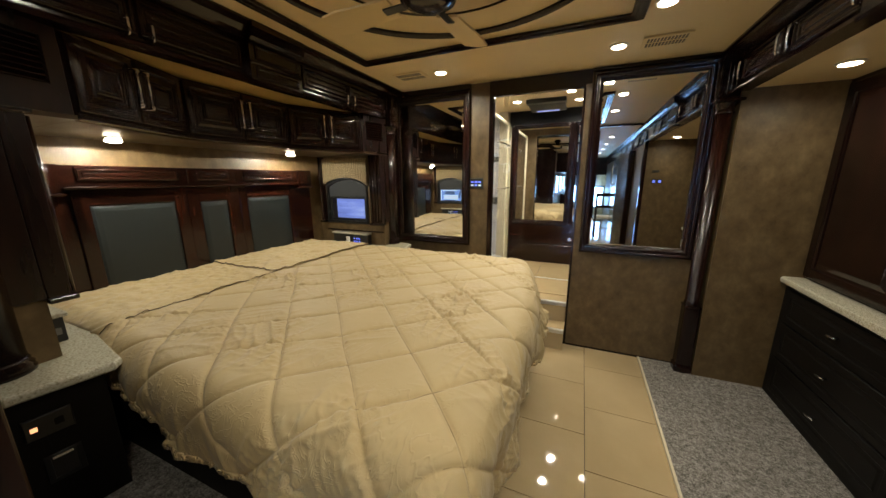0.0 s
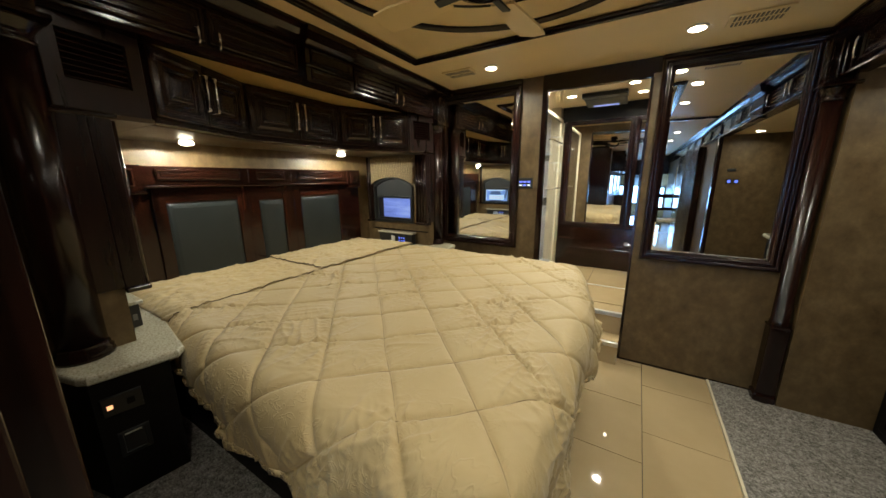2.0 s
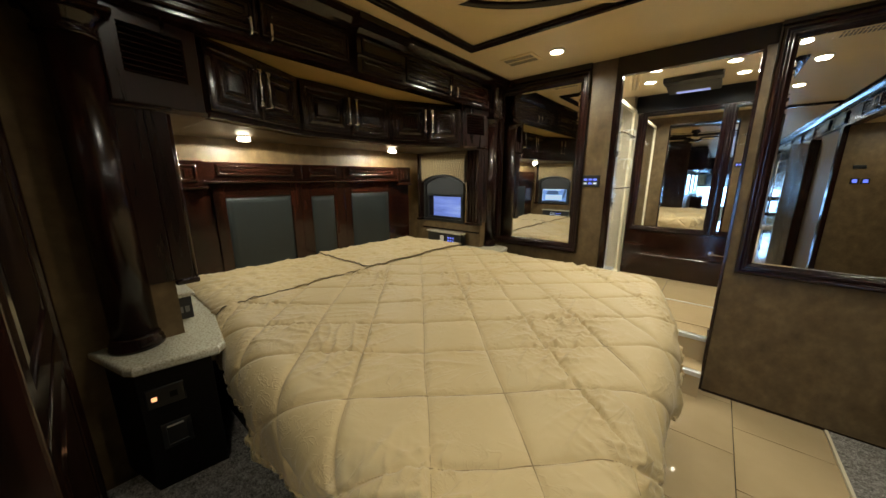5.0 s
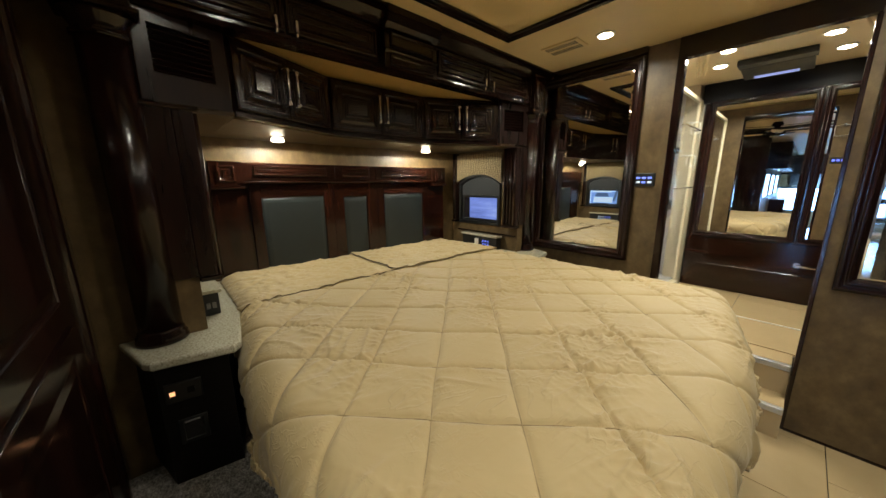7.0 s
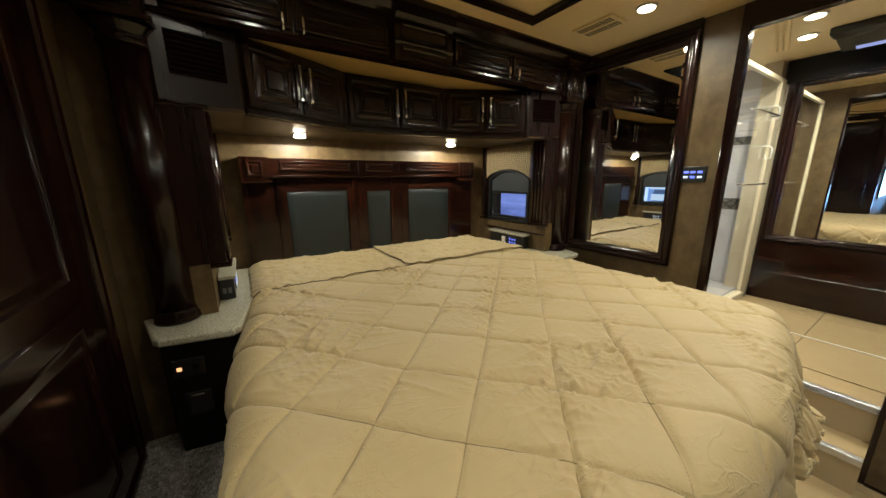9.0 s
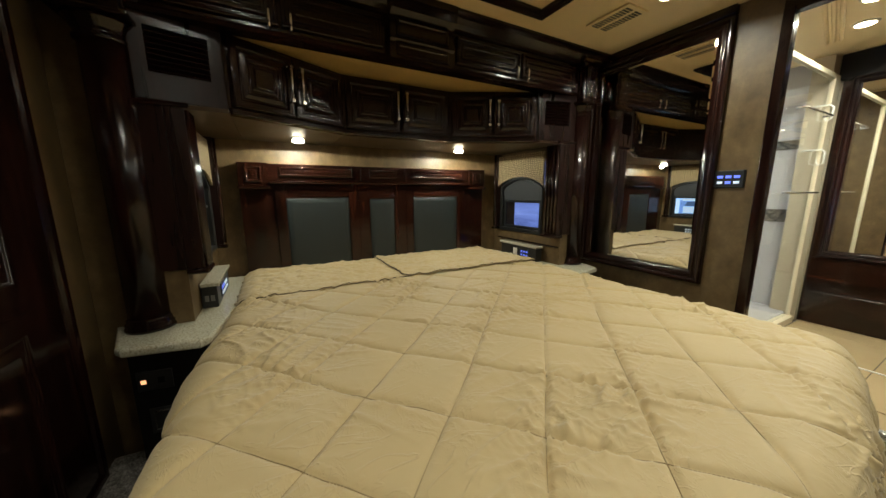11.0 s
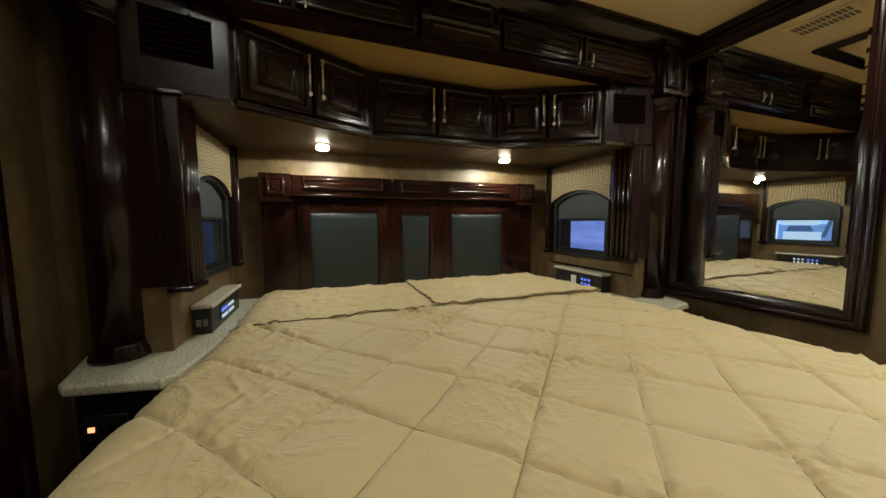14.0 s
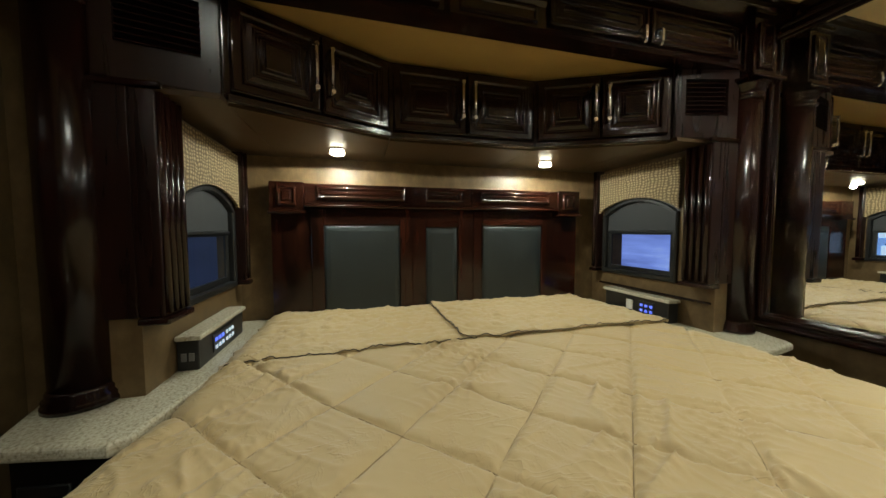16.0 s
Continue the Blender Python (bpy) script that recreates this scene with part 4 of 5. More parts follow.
    if s < 0:
        q = thing("wall_rail", (-1.5, yi, 0.88), "thin dark wooden rail under the window", "wall rail")
        part("rail", boxes((-1.92, -1.28, yi - 0.014, yi, 0.905, 0.915), bevel=0.003), W_DARK_X, q)


slide_window(1)
slide_window(-1)

def outside(s):
    """The daylit view beyond a slide window: hazy pale blue with light bands."""
    m, nt, b = nodes_of("daylight_haze")
    n = noise_tex(nt, 1.3, 4, (0.5, 1, 2.4), 0.6, 0.8)
    c = ramp(nt, n, [(0.35, (0.10, 0.15, 0.50)), (0.52, (0.22, 0.31, 0.85)), (0.7, (0.50, 0.62, 1.0))])
    b.inputs["Base Color"].default_value = (0.02, 0.02, 0.02, 1)
    nt.links.new(c, b.inputs["Emission Color"])
    b.inputs["Emission Strength"].default_value = 0.8 if s < 0 else 0.05
    y = 3.50 + 0.9 if s < 0 else 1.30 - 0.9
    x0 = -5.0
    if s > 0:
        solid("backdrop_bright", boxes((-2.62, -1.0, y - 0.004, y + 0.004, 0.2, 2.4)), plain("bright_haze", (0.50, 0.68, 1.0), 0.5, 0, 0.8), "bright pale sky and a parked white vehicle side outside", "backdrop")
        x0 = -6.0
        dim = plain("shaded_haze", (0.20, 0.33, 0.62), 0.5, 0, 0.8)
        pale = plain("pale_vehicle_side", (0.66, 0.82, 1.0), 0.5, 0, 0.8)
        dark = plain("dark_vehicle_glass", (0.08, 0.13, 0.24), 0.5, 0, 0.8)
        ya, yb = y + 0.02, y + 0.03
        solid("backdrop_shade", boxes((-2.62, -1.60, y + 0.006, y + 0.012, 0.5, 1.16)), dim, "blue-grey shaded yard behind the parked vehicles", "backdrop")
        solid("backdrop_trailer", boxes(*[(-2.60, -2.20, ya, yb, z, z + 0.026) for z in (0.90, 0.935, 0.97, 1.005, 1.04, 1.075, 1.11, 1.145)], (-2.60, -2.20, ya - 0.006, ya, 0.90, 1.17), bevel=0.002), pale, "pale ribbed side of a parked trailer outside the window", "backdrop")
        bm = boxes((-2.17, -1.88, ya, yb, 1.150, 1.205), (-2.15, -1.85, ya, yb, 0.985, 1.075), (-2.19, -1.86, ya, yb, 0.90, 0.960), bevel=0.006)
        solid("backdrop_vehicle", bm, pale, "white hood and roof of a parked vehicle outside the window", "backdrop")
        bm = nb()
        for pts in (((-2.13, 1.08), (-1.91, 1.08), (-1.94, 1.145), (-2.10, 1.145)), ((-1.85, 1.02), (-1.82, 1.02), (-1.77, 1.21), (-1.80, 1.21)), ((-2.13, 0.962), (-1.90, 0.962), (-1.91, 0.982), (-2.12, 0.982))):
            lo = [bm.verts.new((px, ya, pz)) for px, pz in pts]
            hi = [bm.verts.new((px, yb + 0.004, pz)) for px, pz in pts]
            bm.faces.new(lo), bm.faces.new(hi[::-1])
            for i in range(4):
                bm.faces.new((lo[i], lo[(i + 1) % 4], hi[(i + 1) % 4], hi[i]))
        solid("backdrop_windshield", bm, dark, "dark glass and grille of the parked vehicle", "backdrop")
        x0 = -6.0
        solid("backdrop", boxes((x0, -2.62, y - 0.004, y + 0.004, 0.2, 2.4)), m, "hazy pale blue daylight outside the slide window", "backdrop")
        return
    solid("backdrop", boxes((x0, -1.51, y - 0.004, y + 0.004, 0.2, 2.4)), m, "hazy pale blue daylight outside the slide window", "backdrop")


outside(1)
outside(-1)

t = thing("switch_panel", (-0.51, FRONT_Y, 1.295), "black wall switch panel with six blue-lit keys, on the wallpaper", "switch panel")
M = face_frame((-0.573, FRONT_Y), (-0.452, FRONT_Y), 1.297)
bm = nb()
stepped(bm, M, 0, 0.121, 0, 0.084, [(0, 0), (0, 0.006), (0.004, 0.010)])
part("plate", bm, BLACK, t)
for i in range(3):
    for j in range(2):
        bm = nb()
        stepped(bm, M, 0.016 + 0.033 * i, 0.038 + 0.033 * i, 0.020 + 0.027 * j, 0.032 + 0.027 * j, [(0, 0.010), (0, 0.013), (0.003, 0.014)])
        part("key", bm, KEY_BLUE if (j == 1 or i == 1) else KEY_WHITE, t)

# ---- door surround ----
t = thing("door_surround", (-0.04, FRONT_Y, 0), "dark cherry surround of the bathroom opening", "door surround")
part("head", boxes((-0.408, 0.336, FRONT_Y - 0.012, FRONT_Y, 2.035, 2.128)), W_DARK_X, t)
part("head_lining", boxes((H_L + 0.001, H_R - 0.001, FRONT_Y - 0.012, 3.725, 2.015, 2.035)), W_DARK_X, t)
part("jamb", boxes((-0.408, -0.371, FRONT_Y - 0.022, FRONT_Y, 0.0, 2.035), bevel=0.006), W_DARK, t)
part("jamb_lining", boxes((-0.386, -0.371, FRONT_Y, 3.722, 0.0, 2.014)), W_DARK, t)
part("jamb", boxes((0.283, 0.300, FRONT_Y - 0.004, 3.722, 0.0, 2.014), bevel=0.003), W_DARK, t)
t = thing("front_cornice", (0.7, FRONT_Y, 2.1), "thin dark wooden rail at the top of the front wall", "cornice")
part("rail_right", boxes((0.337, 1.13, FRONT_Y - 0.030, FRONT_Y, 2.106, 2.129), bevel=0.004), W_DARK_X, t)
part("rail_left", boxes((-1.19, -0.566, FRONT_Y - 0.03, FRONT_Y, 2.088, 2.129), bevel=0.004), W_DARK_X, t)
solid("baseboard", boxes((0.301, 1.05, FRONT_Y - 0.008, FRONT_Y, 0.0, 0.012)), W_DARK_X, "thin dark strip along the foot of the front wall", "baseboard")

# steps to the bathroom
for nm, y0, y1, z in (("step", 3.565, 3.745, 0.170), ("step", 3.745, 3.93, BZ)):
    t = thing(nm, (-0.04, (y0 + y1) / 2, 0), "beige tiled step with a ribbed aluminium nosing, below the bathroom", "step", "steps to the bathroom")
    part("riser", boxes((H_L + 0.016, H_R - 0.015, y0 + 0.004, y1, 0.0, z - 0.008)), TILE, t)
    part("tread", boxes((H_L + 0.016, H_R - 0.015, y0 + 0.032, y1 + (0.03 if z < 0.3 else 0), z - 0.008, z)) if z > 0.3 else boxes((H_L + 0.016, H_R - 0.015, y0 + 0.032, y1 + 0.003, z - 0.008, z)), TILE, t)
    part("nosing", boxes((H_L + 0.017, H_R - 0.016, y0, y0 + 0.032, z - 0.030, z + 0.002), bevel=0.003), ALU, t, "ribbed aluminium nosing")

# ---- ceiling trim, vents, fan ----
t = thing("ceiling_moulding", (-0.27, 2.1, CEILING_Z), "dark cherry rectangular moulding on the cream ceiling", "ceiling moulding")
fx0, fx1, fy0, fy1 = -1.078, 0.536, 1.28, 2.962


def bar(a0, a1, b0, b1):
    bm = nb()
    box(bm, a0, a1, b0, b1, 2.112, 2.1295, 0.006)
    return bm


w = 0.062
part("rail", bar(fx0, fx1, fy1 - w, fy1), W_DARK_X, t)
part("rail", bar(fx0, fx1, fy0, fy0 + w), W_DARK_X, t)
part("rail", bar(fx0, fx0 + w, fy0 + w, fy1 - w), W_DARK_Y, t)
part("rail", bar(fx1 - w, fx1, fy0 + w, fy1 - w), W_DARK_Y, t)
for a0, a1, b0, b1 in ((fx0 + 0.018, fx1 - 0.018, fy1 - 0.044, fy1 - 0.018), (fx0 + 0.018, fx1 - 0.018, fy0 + 0.018, fy0 + 0.044), (fx0 + 0.018, fx0 + 0.044, fy0 + 0.044, fy1 - 0.044), (fx1 - 0.044, fx1 - 0.018, fy0 + 0.044, fy1 - 0.044)):
    part("bead", boxes((a0, a1, b0, b1, 2.104, 2.1125), bevel=0.004), W_DARK_X, t)
CFX, CFY = -0.20, 2.12
t = thing("ceiling_rings", (CFX, CFY, CEILING_Z), "two dark round mouldings around the ceiling fan", "ceiling moulding")


def torus(r, h):
    bm = nb()
    n = 72
    rings = []
    for i in range(n):
        a = 2 * math.pi * i / n
        rings.append([bm.verts.new((CFX + (r + p) * math.cos(a), CFY + (r + p) * math.sin(a), z)) for p, z in ((-h, 2.1295), (-h * 0.6, 2.1295 - h), (0, 2.1295 - 1.2 * h), (h * 0.6, 2.1295 - h), (h, 2.1295))])
    for i in range(n):
        a, b = rings[i], rings[(i + 1) % n]
        for k in range(4):
            bm.faces.new((a[k], a[k + 1], b[k + 1], b[k])).smooth = True
    return bm


part("outer_ring", torus(0.672, 0.018), W_DARK, t)
part("inner_ring", torus(0.46, 0.006), W_DARK, t)
t = thing("ceiling_fan", (CFX, CFY, CEILING_Z), "cream ceiling fan with flat blades and a dark hub", "ceiling fan")
bm = nb()
lathe(bm, [(0.05, 2.129), (0.065, 2.09), (0.035, 2.07), (0.035, 2.02), (0.09, 2.005), (0.095, 1.965), (0.05, 1.945), (0.01, 1.94)], CFX, CFY, 28)
part("motor", bm, W_DARK, t)
for k in range(4):
    a = radians(86 + 90 * k)
    R = Matrix.Translation((CFX, CFY, 1.975)) @ Matrix.Rotation(a, 4, "Z") @ Matrix.Rotation(radians(10), 4, "X")
    bm = nb()
    prism(bm, [(0.14, -0.045), (0.36, -0.062), (0.44, -0.055), (0.455, 0.0), (0.44, 0.055), (0.36, 0.062), (0.14, 0.045)], -0.004, 0.004)
    bmesh.ops.transform(bm, matrix=R, verts=bm.verts)
    b = part("blade", bm, CEIL, t, "cream blade")
    bm = nb()
    box(bm, 0.07, 0.18, -0.015, 0.015, -0.010, -0.004)
    bmesh.ops.transform(bm, matrix=R, verts=bm.verts)
    part("blade_arm", bm, BLACK, b)


def vent(x, y, turn):
    t = thing("ceiling_vent", (x, y, CEILING_Z), "cream slotted air vent in the ceiling beside the lamp", "ceiling vent", "ceiling air vents")
    R = Matrix.Translation((x, y, CEILING_Z)) @ Matrix.Rotation(radians(turn), 4, "Z")

    def put(bm):
        bmesh.ops.transform(bm, matrix=R, verts=bm.verts)
        return bm
    bm = nb()
    box(bm, -0.115, 0.115, -0.075, 0.075, -0.010, -0.001, 0.004)
    part("plate", put(bm), CEIL, t)
    for j in (-1, 1):
        for k in range(12):
            bm = nb()
            box(bm, -0.094 + k * 0.0162, -0.085 + k * 0.0162, j * 0.034 - 0.023, j * 0.034 + 0.023, -0.0125, -0.0095)
            part("slot", put(bm), SLOT, t)


vent(-0.908, 3.290, 0)
vent(0.690, 3.310, 0)

# ---- wardrobe side ----
t = thing("wardrobe_cornice", (1.13, 1.9, 1.88), "long dark cherry cornice above the wardrobe slide", "cornice")
bm = nb()
sweep(bm, cornice_profile(-1, 1.13), "y", -7.4, FRONT_Y - 0.002)
part("moulding", bm, W_DARK_Y, t)
for a, b in ((3.10, 3.50), (2.62, 3.02), (1.80, 2.20), (1.32, 1.72), (0.3, 0.8), (-0.5, 0.1), (-1.4, -0.7), (-2.4, -1.6), (-3.4, -2.6)):
    bm = nb()
    stepped(bm, face_frame((1.124, b), (1.124, a), 1.912), 0, b - a, 0, 0.126, FL)
    part("panel", bm, W_DARK_Y, t)
for y in (3.495, 3.10, 3.01, 2.63, 2.17, 1.83, 1.69):
    bm = nb()
    tube(bm, [(1.112, y, 1.928), (1.094, y, 1.930), (1.090, y, 1.945), (1.090, y, 2.0), (1.094, y, 2.015), (1.112, y, 2.017)], 0.005, 8)
    part("handle", bm, METAL, t, "slim brushed nickel pull")
for y in (3.06, 1.76):
    part("divider", boxes((1.106, 1.124, y - 0.012, y + 0.012, 1.915, 2.035), bevel=0.003), W_DARK, t)
bm = nb()
sweep(bm, [(2 * 1.13 - 1.13 - a, z) for a, z in ((0.006, 1.852), (0.050, 1.852), (0.054, 1.866), (0.044, 1.874), (0.044, 1.94), (0.056, 1.95), (0.044, 1.96), (0.044, 2.04), (0.075, 2.06), (0.085, 2.10), (0.085, 2.1285), (0.006, 2.1285))], "y", 2.25, 2.57)
part("keystone", bm, W_DARK, t)
part("underside", boxes((1.08, 1.13, 0.955, 3.565, 1.862, 1.872)), W_DARK_Y, t)

DX = 1.535
t = thing("dresser", (1.8, 2.7, 0), "black-brown dresser with three-drawer stacks and nickel pulls under a stone counter", "dresser")
part("body", boxes((DX, 2.118, 1.62, 3.562, 0.006, 0.748)), W_SIDE, t)
for a, b in ((2.62, 3.50), (1.66, 2.58)):
    for z0, z1 in ((0.055, 0.275), (0.285, 0.505), (0.515, 0.715)):
        bm = nb()
        stepped(bm, face_frame((DX, b), (DX, a), z0), 0, b - a, 0, z1 - z0, [(0, 0), (0, 0.010), (0.004, 0.014), (0.035, 0.014), (0.040, 0.009), (0.055, 0.009), (0.065, 0.013)])
        d = part("drawer", bm, W_SIDE, t)
        y, z = (a + b) / 2, (z0 + z1) / 2
        bm = nb()
        tube(bm, [(DX - 0.013, y - 0.006, z), (DX - 0.030, y - 0.004, z), (DX - 0.036, y - 0.026, z + 0.003), (DX - 0.038, y - 0.004, z + 0.001), (DX - 0.036, y + 0.028, z - 0.003)], 0.0055, 8)
        part("handle", bm, METAL, d, "small brushed nickel pull")
t = thing("stone_counter", (1.8, 2.2, 0.75), "cream speckled stone counter with a rounded front, on the dresser", "counter")
bm = nb()
prism(bm, [(2.118, 1.59), (2.118, 3.562), (1.505, 3.562), (1.490, 3.54), (1.478, 2.5), (1.490, 1.62), (1.51, 1.59)], 0.749, 0.785, 0.011)
part("slab", bm, STONE, t)
WX = 1.60
t = thing("wardrobe", (1.85, 2.3, 0.786), "tall dark cherry wardrobe with raised-panel doors above the stone counter", "wardrobe")
part("body", boxes((WX, 2.118, 1.60, 3.562, 0.786, 1.883)), W_DARK, t)
for a, b in ((2.92, 3.54), (2.28, 2.90), (1.64, 2.26)):
    bm = nb()
    stepped(bm, face_frame((WX, b), (WX, a), 0.80), 0, b - a, 0, 1.06, [(0, 0), (0, 0.014), (0.004, 0.018), (0.055, 0.018), (0.062, 0.008), (0.072, 0.008), (0.10, 0.016)])
    d = part("door", bm, W_DARK, t)
    bm = nb()
    tube(bm, [(WX - 0.016, a + 0.04, 1.22), (WX - 0.04, a + 0.04, 1.225), (WX - 0.044, a + 0.04, 1.30), (WX - 0.04, a + 0.04, 1.375), (WX - 0.016, a + 0.04, 1.38)], 0.006, 8)
    part("handle", bm, METAL, d, "brushed nickel pull")

t = thing("slide_post", (1.12, 0.9, 0), "dark cherry post at the end of the wardrobe slide", "wood trim")
part("post", boxes((1.085, 1.128, 0.86, 0.975, 0.0, 1.872), bevel=0.006), W_DARK, t)
t = thing("small_switch_panel", (1.25, 0.955, 1.3), "two small blue-lit switches on the wallpaper", "switch panel")
for x in (1.22, 1.29):
    bm = nb()
    stepped(bm, face_frame((x + 0.055, 0.953), (x, 0.953), 1.30), 0, 0.055, 0, 0.055, [(0, 0), (0, 0.006), (0.003, 0.008)])
    p = part("plate", bm, BLACK, t)
    bm = nb()
    stepped(bm, face_frame((x + 0.055, 0.953), (x, 0.953), 1.30), 0.012, 0.043, 0.012, 0.043, [(0, 0.008), (0, 0.010)])
    part("key", bm, KEY_BLUE, p)
t = thing("thermostat", (1.25, 0.955, 1.47), "small dark thermostat on the wallpaper", "thermostat")
part("case", boxes((1.215, 1.30, 0.954, 0.966, 1.45, 1.485), bevel=0.003), BLACK, t)

# ---- the corridor behind, seen in the mirrors ----
t = thing("refrigerator", (1.0, -1.2, 0), "tall stainless steel refrigerator with long vertical handles", "refrigerator")
part("body", boxes((0.92, 1.128, -1.70, -0.72, 0.0, 1.84), bevel=0.01), STEEL, t)
for y in (-1.24, -1.18):
    bm = nb()
    tube(bm, [(0.915, y, 0.8), (0.87, y, 0.82), (0.87, y, 1.6), (0.915, y, 1.62)], 0.011, 8)
    part("handle", bm, METAL, t)
t = thing("tall_cabinet", (1.0, -0.3, 0), "tall dark cabinet with a glazed daylit door edge", "cabinet")
part("body", boxes((1.03, 1.128, -0.70, -0.20, 0.0, 1.84), bevel=0.005), W_DARK, t)
# Unseen cabinets, added to darken the corridor's left side in the bathroom mirror.
t = thing("added_wall_cabinet", (-0.25, -3.9, 1.55), "long dark wooden overhead cabinet with raised-panel doors, added to darken corridor", "cabinet")
part("body", boxes((-0.419, -0.10, -6.9, -0.95, 1.55, 2.09), bevel=0.008), W_DARK_Y, t)
for k in range(9):
    bm = nb()
    stepped(bm, face_frame((-0.10, -6.85 + 0.65 * k), (-0.10, -6.25 + 0.65 * k), 1.59), 0, 0.6, 0, 0.44, [(0, 0), (0, 0.014), (0.05, 0.014), (0.056, 0.006), (0.07, 0.006), (0.09, 0.013)])
    part("door", bm, W_DARK, t)
t = thing("added_low_cabinet", (-0.25, -5.0, 0), "dark wooden low cabinet, added to darken the corridor wall", "cabinet")
part("body", boxes((-0.419, -0.12, -6.6, -3.7, 0.0, 0.80), bevel=0.008), W_DARK_Y, t)
t = thing("dining_chair", (0.82, -2.1, 0), "dark wooden dining chair with a cream seat", "chair")
for x in (0.66, 0.98):
    for y in (-2.28, -1.92):
        part("leg", boxes((x - 0.02, x + 0.02, y - 0.02, y + 0.02, 0.0, 0.44 if y < -2 else 1.02), bevel=0.003), W_DARK, t)
part("seat", boxes((0.63, 1.01, -2.31, -1.95, 0.44, 0.50), bevel=0.012), WALL_CREAM, t)
part("top_rail", boxes((0.64, 1.0, -1.94, -1.90, 0.96, 1.04), bevel=0.006), W_DARK, t)
part("back_rail", boxes((0.68, 0.96, -1.93, -1.91, 0.70, 0.76), bevel=0.004), W_DARK, t)
t = thing("far_window", (0.5, -7.49, 0.8), "bright daylit window at the far end of the corridor", "window")
part("frame", boxes((-0.50, 1.1, -7.50, -7.48, 0.26, 1.10)), BLACK, t)
part("pane", boxes((-0.46, 1.06, -7.478, -7.472, 0.30, 1.02)), DAYPANE, t, "bright pale blue pane")
t = thing("front_cabinet", (0.3, -7.3, 1.5), "dark wooden cabinet above the bright far window", "cabinet")
part("body", boxes((-0.50, 1.1, -7.49, -7.05, 1.50, 2.10), bevel=0.01), W_DARK, t)
part("screen", boxes((-0.2, 0.8, -7.49, -7.44, 1.12, 1.49), bevel=0.006), BLACK, t, "dark screen")
t = thing("ceiling_beam", (0.35, 0.9, 2.1), "dark wooden strip across the ceiling at the bedroom doorway", "ceiling trim")
part("strip", boxes((-0.42, 1.05, 0.875, 0.925, 2.105, 2.129), bevel=0.004), W_DARK_X, t)
lamp("far_daylight", 0.5, -7.0, 0.9, 80, 1.0, (0.30, 0.58, 1.0)).rotation_euler = (radians(-90), 0, 0)
# The window at -1.4 is added so the refrigerator reflects pale blue.
for y in (-1.4, -3.1, -4.9):
    t = thing("added_corridor_window", (-0.41, y, 0.9), "bright daylit side window with a dark frame, added in the corridor", "window", "corridor side windows")
    part("frame", boxes((-0.419, -0.40, y - 0.5, y + 0.5, 0.92, 1.48)), BLACK, t)
    part("pane", boxes((-0.399, -0.395, y - 0.46, y + 0.46, 0.96, 1.44)), DAYPANE, t, "bright pale blue pane")

# ---- rear corner: closet door ----
t = thing("closet", (-0.65, 1.10, 0), "dark cherry raised-panel closet door on the rear wall", "closet door")
part("end_post", boxes((-0.419, -0.395, 1.0, 1.122, 0.0, 2.128), bevel=0.004), W_DARK, t)
part("door_edge", boxes((-0.394, -0.295, 1.03, 1.068, 0.02, 2.09), bevel=0.004), W_DARK, t)
M = face_frame((-0.42, 1.10), (-1.18, 1.10), 0.0)
# Frame runs on past the door: dark wood in place of shaded wallpaper.
bm = nb()
stepped(bm, M, 0.0, 0.76, 0.30, 2.12, [(0, 0), (0, 0.014), (0.006, 0.020), (0.022, 0.018), (0.030, 0.008)], True)
part("frame", bm, W_DARK, t)
for v0, v1 in ((0.36, 0.98), (1.00, 2.06)):
    bm = nb()
    stepped(bm, M, 0.03, 0.60, v0, v1, [(0, 0.008), (0, 0.016), (0.06, 0.016), (0.066, 0.010), (0.075, 0.010), (0.10, 0.016), (0.13, 0.016)])
    part("door", bm, W_DARK, t)

# ---- bathroom ----
DY = 5.085
t = thing("mirrored_door", (0.0, DY, BZ), "cherry bathroom door with a tall mirror panel and plain lower panels", "door")
part("board", boxes((-0.51, 0.75, DY, 5.098, BZ, 1.99)), W_RED, t)
M = face_frame((-0.51, DY), (0.75, DY), BZ)
moulding_frame(t, face_frame((-0.47, DY), (0.19, DY), 0.83), 0.66, 1.17, 0.045, W_DARK, "mirror_frame")
bm = nb()
stepped(bm, face_frame((-0.47, DY), (0.19, DY), 0.83), 0.042, 0.618, 0.042, 1.128, [(0, 0), (0, 0.004)])
part("mirror", bm, MIRROR, t)
moulding_frame(t, face_frame((0.20, DY), (0.72, DY), 0.83), 0.52, 1.17, 0.045, W_DARK, "mirror_frame")
bm = nb()
stepped(bm, face_frame((0.20, DY), (0.72, DY), 0.83), 0.042, 0.478, 0.042, 1.128, [(0, 0), (0, 0.004)])
part("mirror", bm, MIRROR, t)
for z0, z1 in ((BZ + 0.004, 0.575), (0.585, 0.822)):
    bm = nb()
    stepped(bm, M, 0.004, 1.256, z0 - BZ, z1 - BZ, [(0, 0), (0, 0.006), (0.005, 0.010)])
    part("lower_panel", bm, W_RED_X, t)
bm = nb()
tube(bm, [(0.235, DY - 0.01, 0.655), (0.235, DY - 0.045, 0.655), (0.26, DY - 0.05, 0.655), (0.345, DY - 0.048, 0.650)], 0.008, 10)
tube(bm, [(0.235, DY - 0.002, 0.655), (0.235, DY - 0.014, 0.655)], 0.022, 16)
part("lever_handle", bm, METAL, t, "nickel lever handle")
t = thing("bathroom_header", (0, DY, 2.0), "dark wooden header board above the mirrored door", "header board")
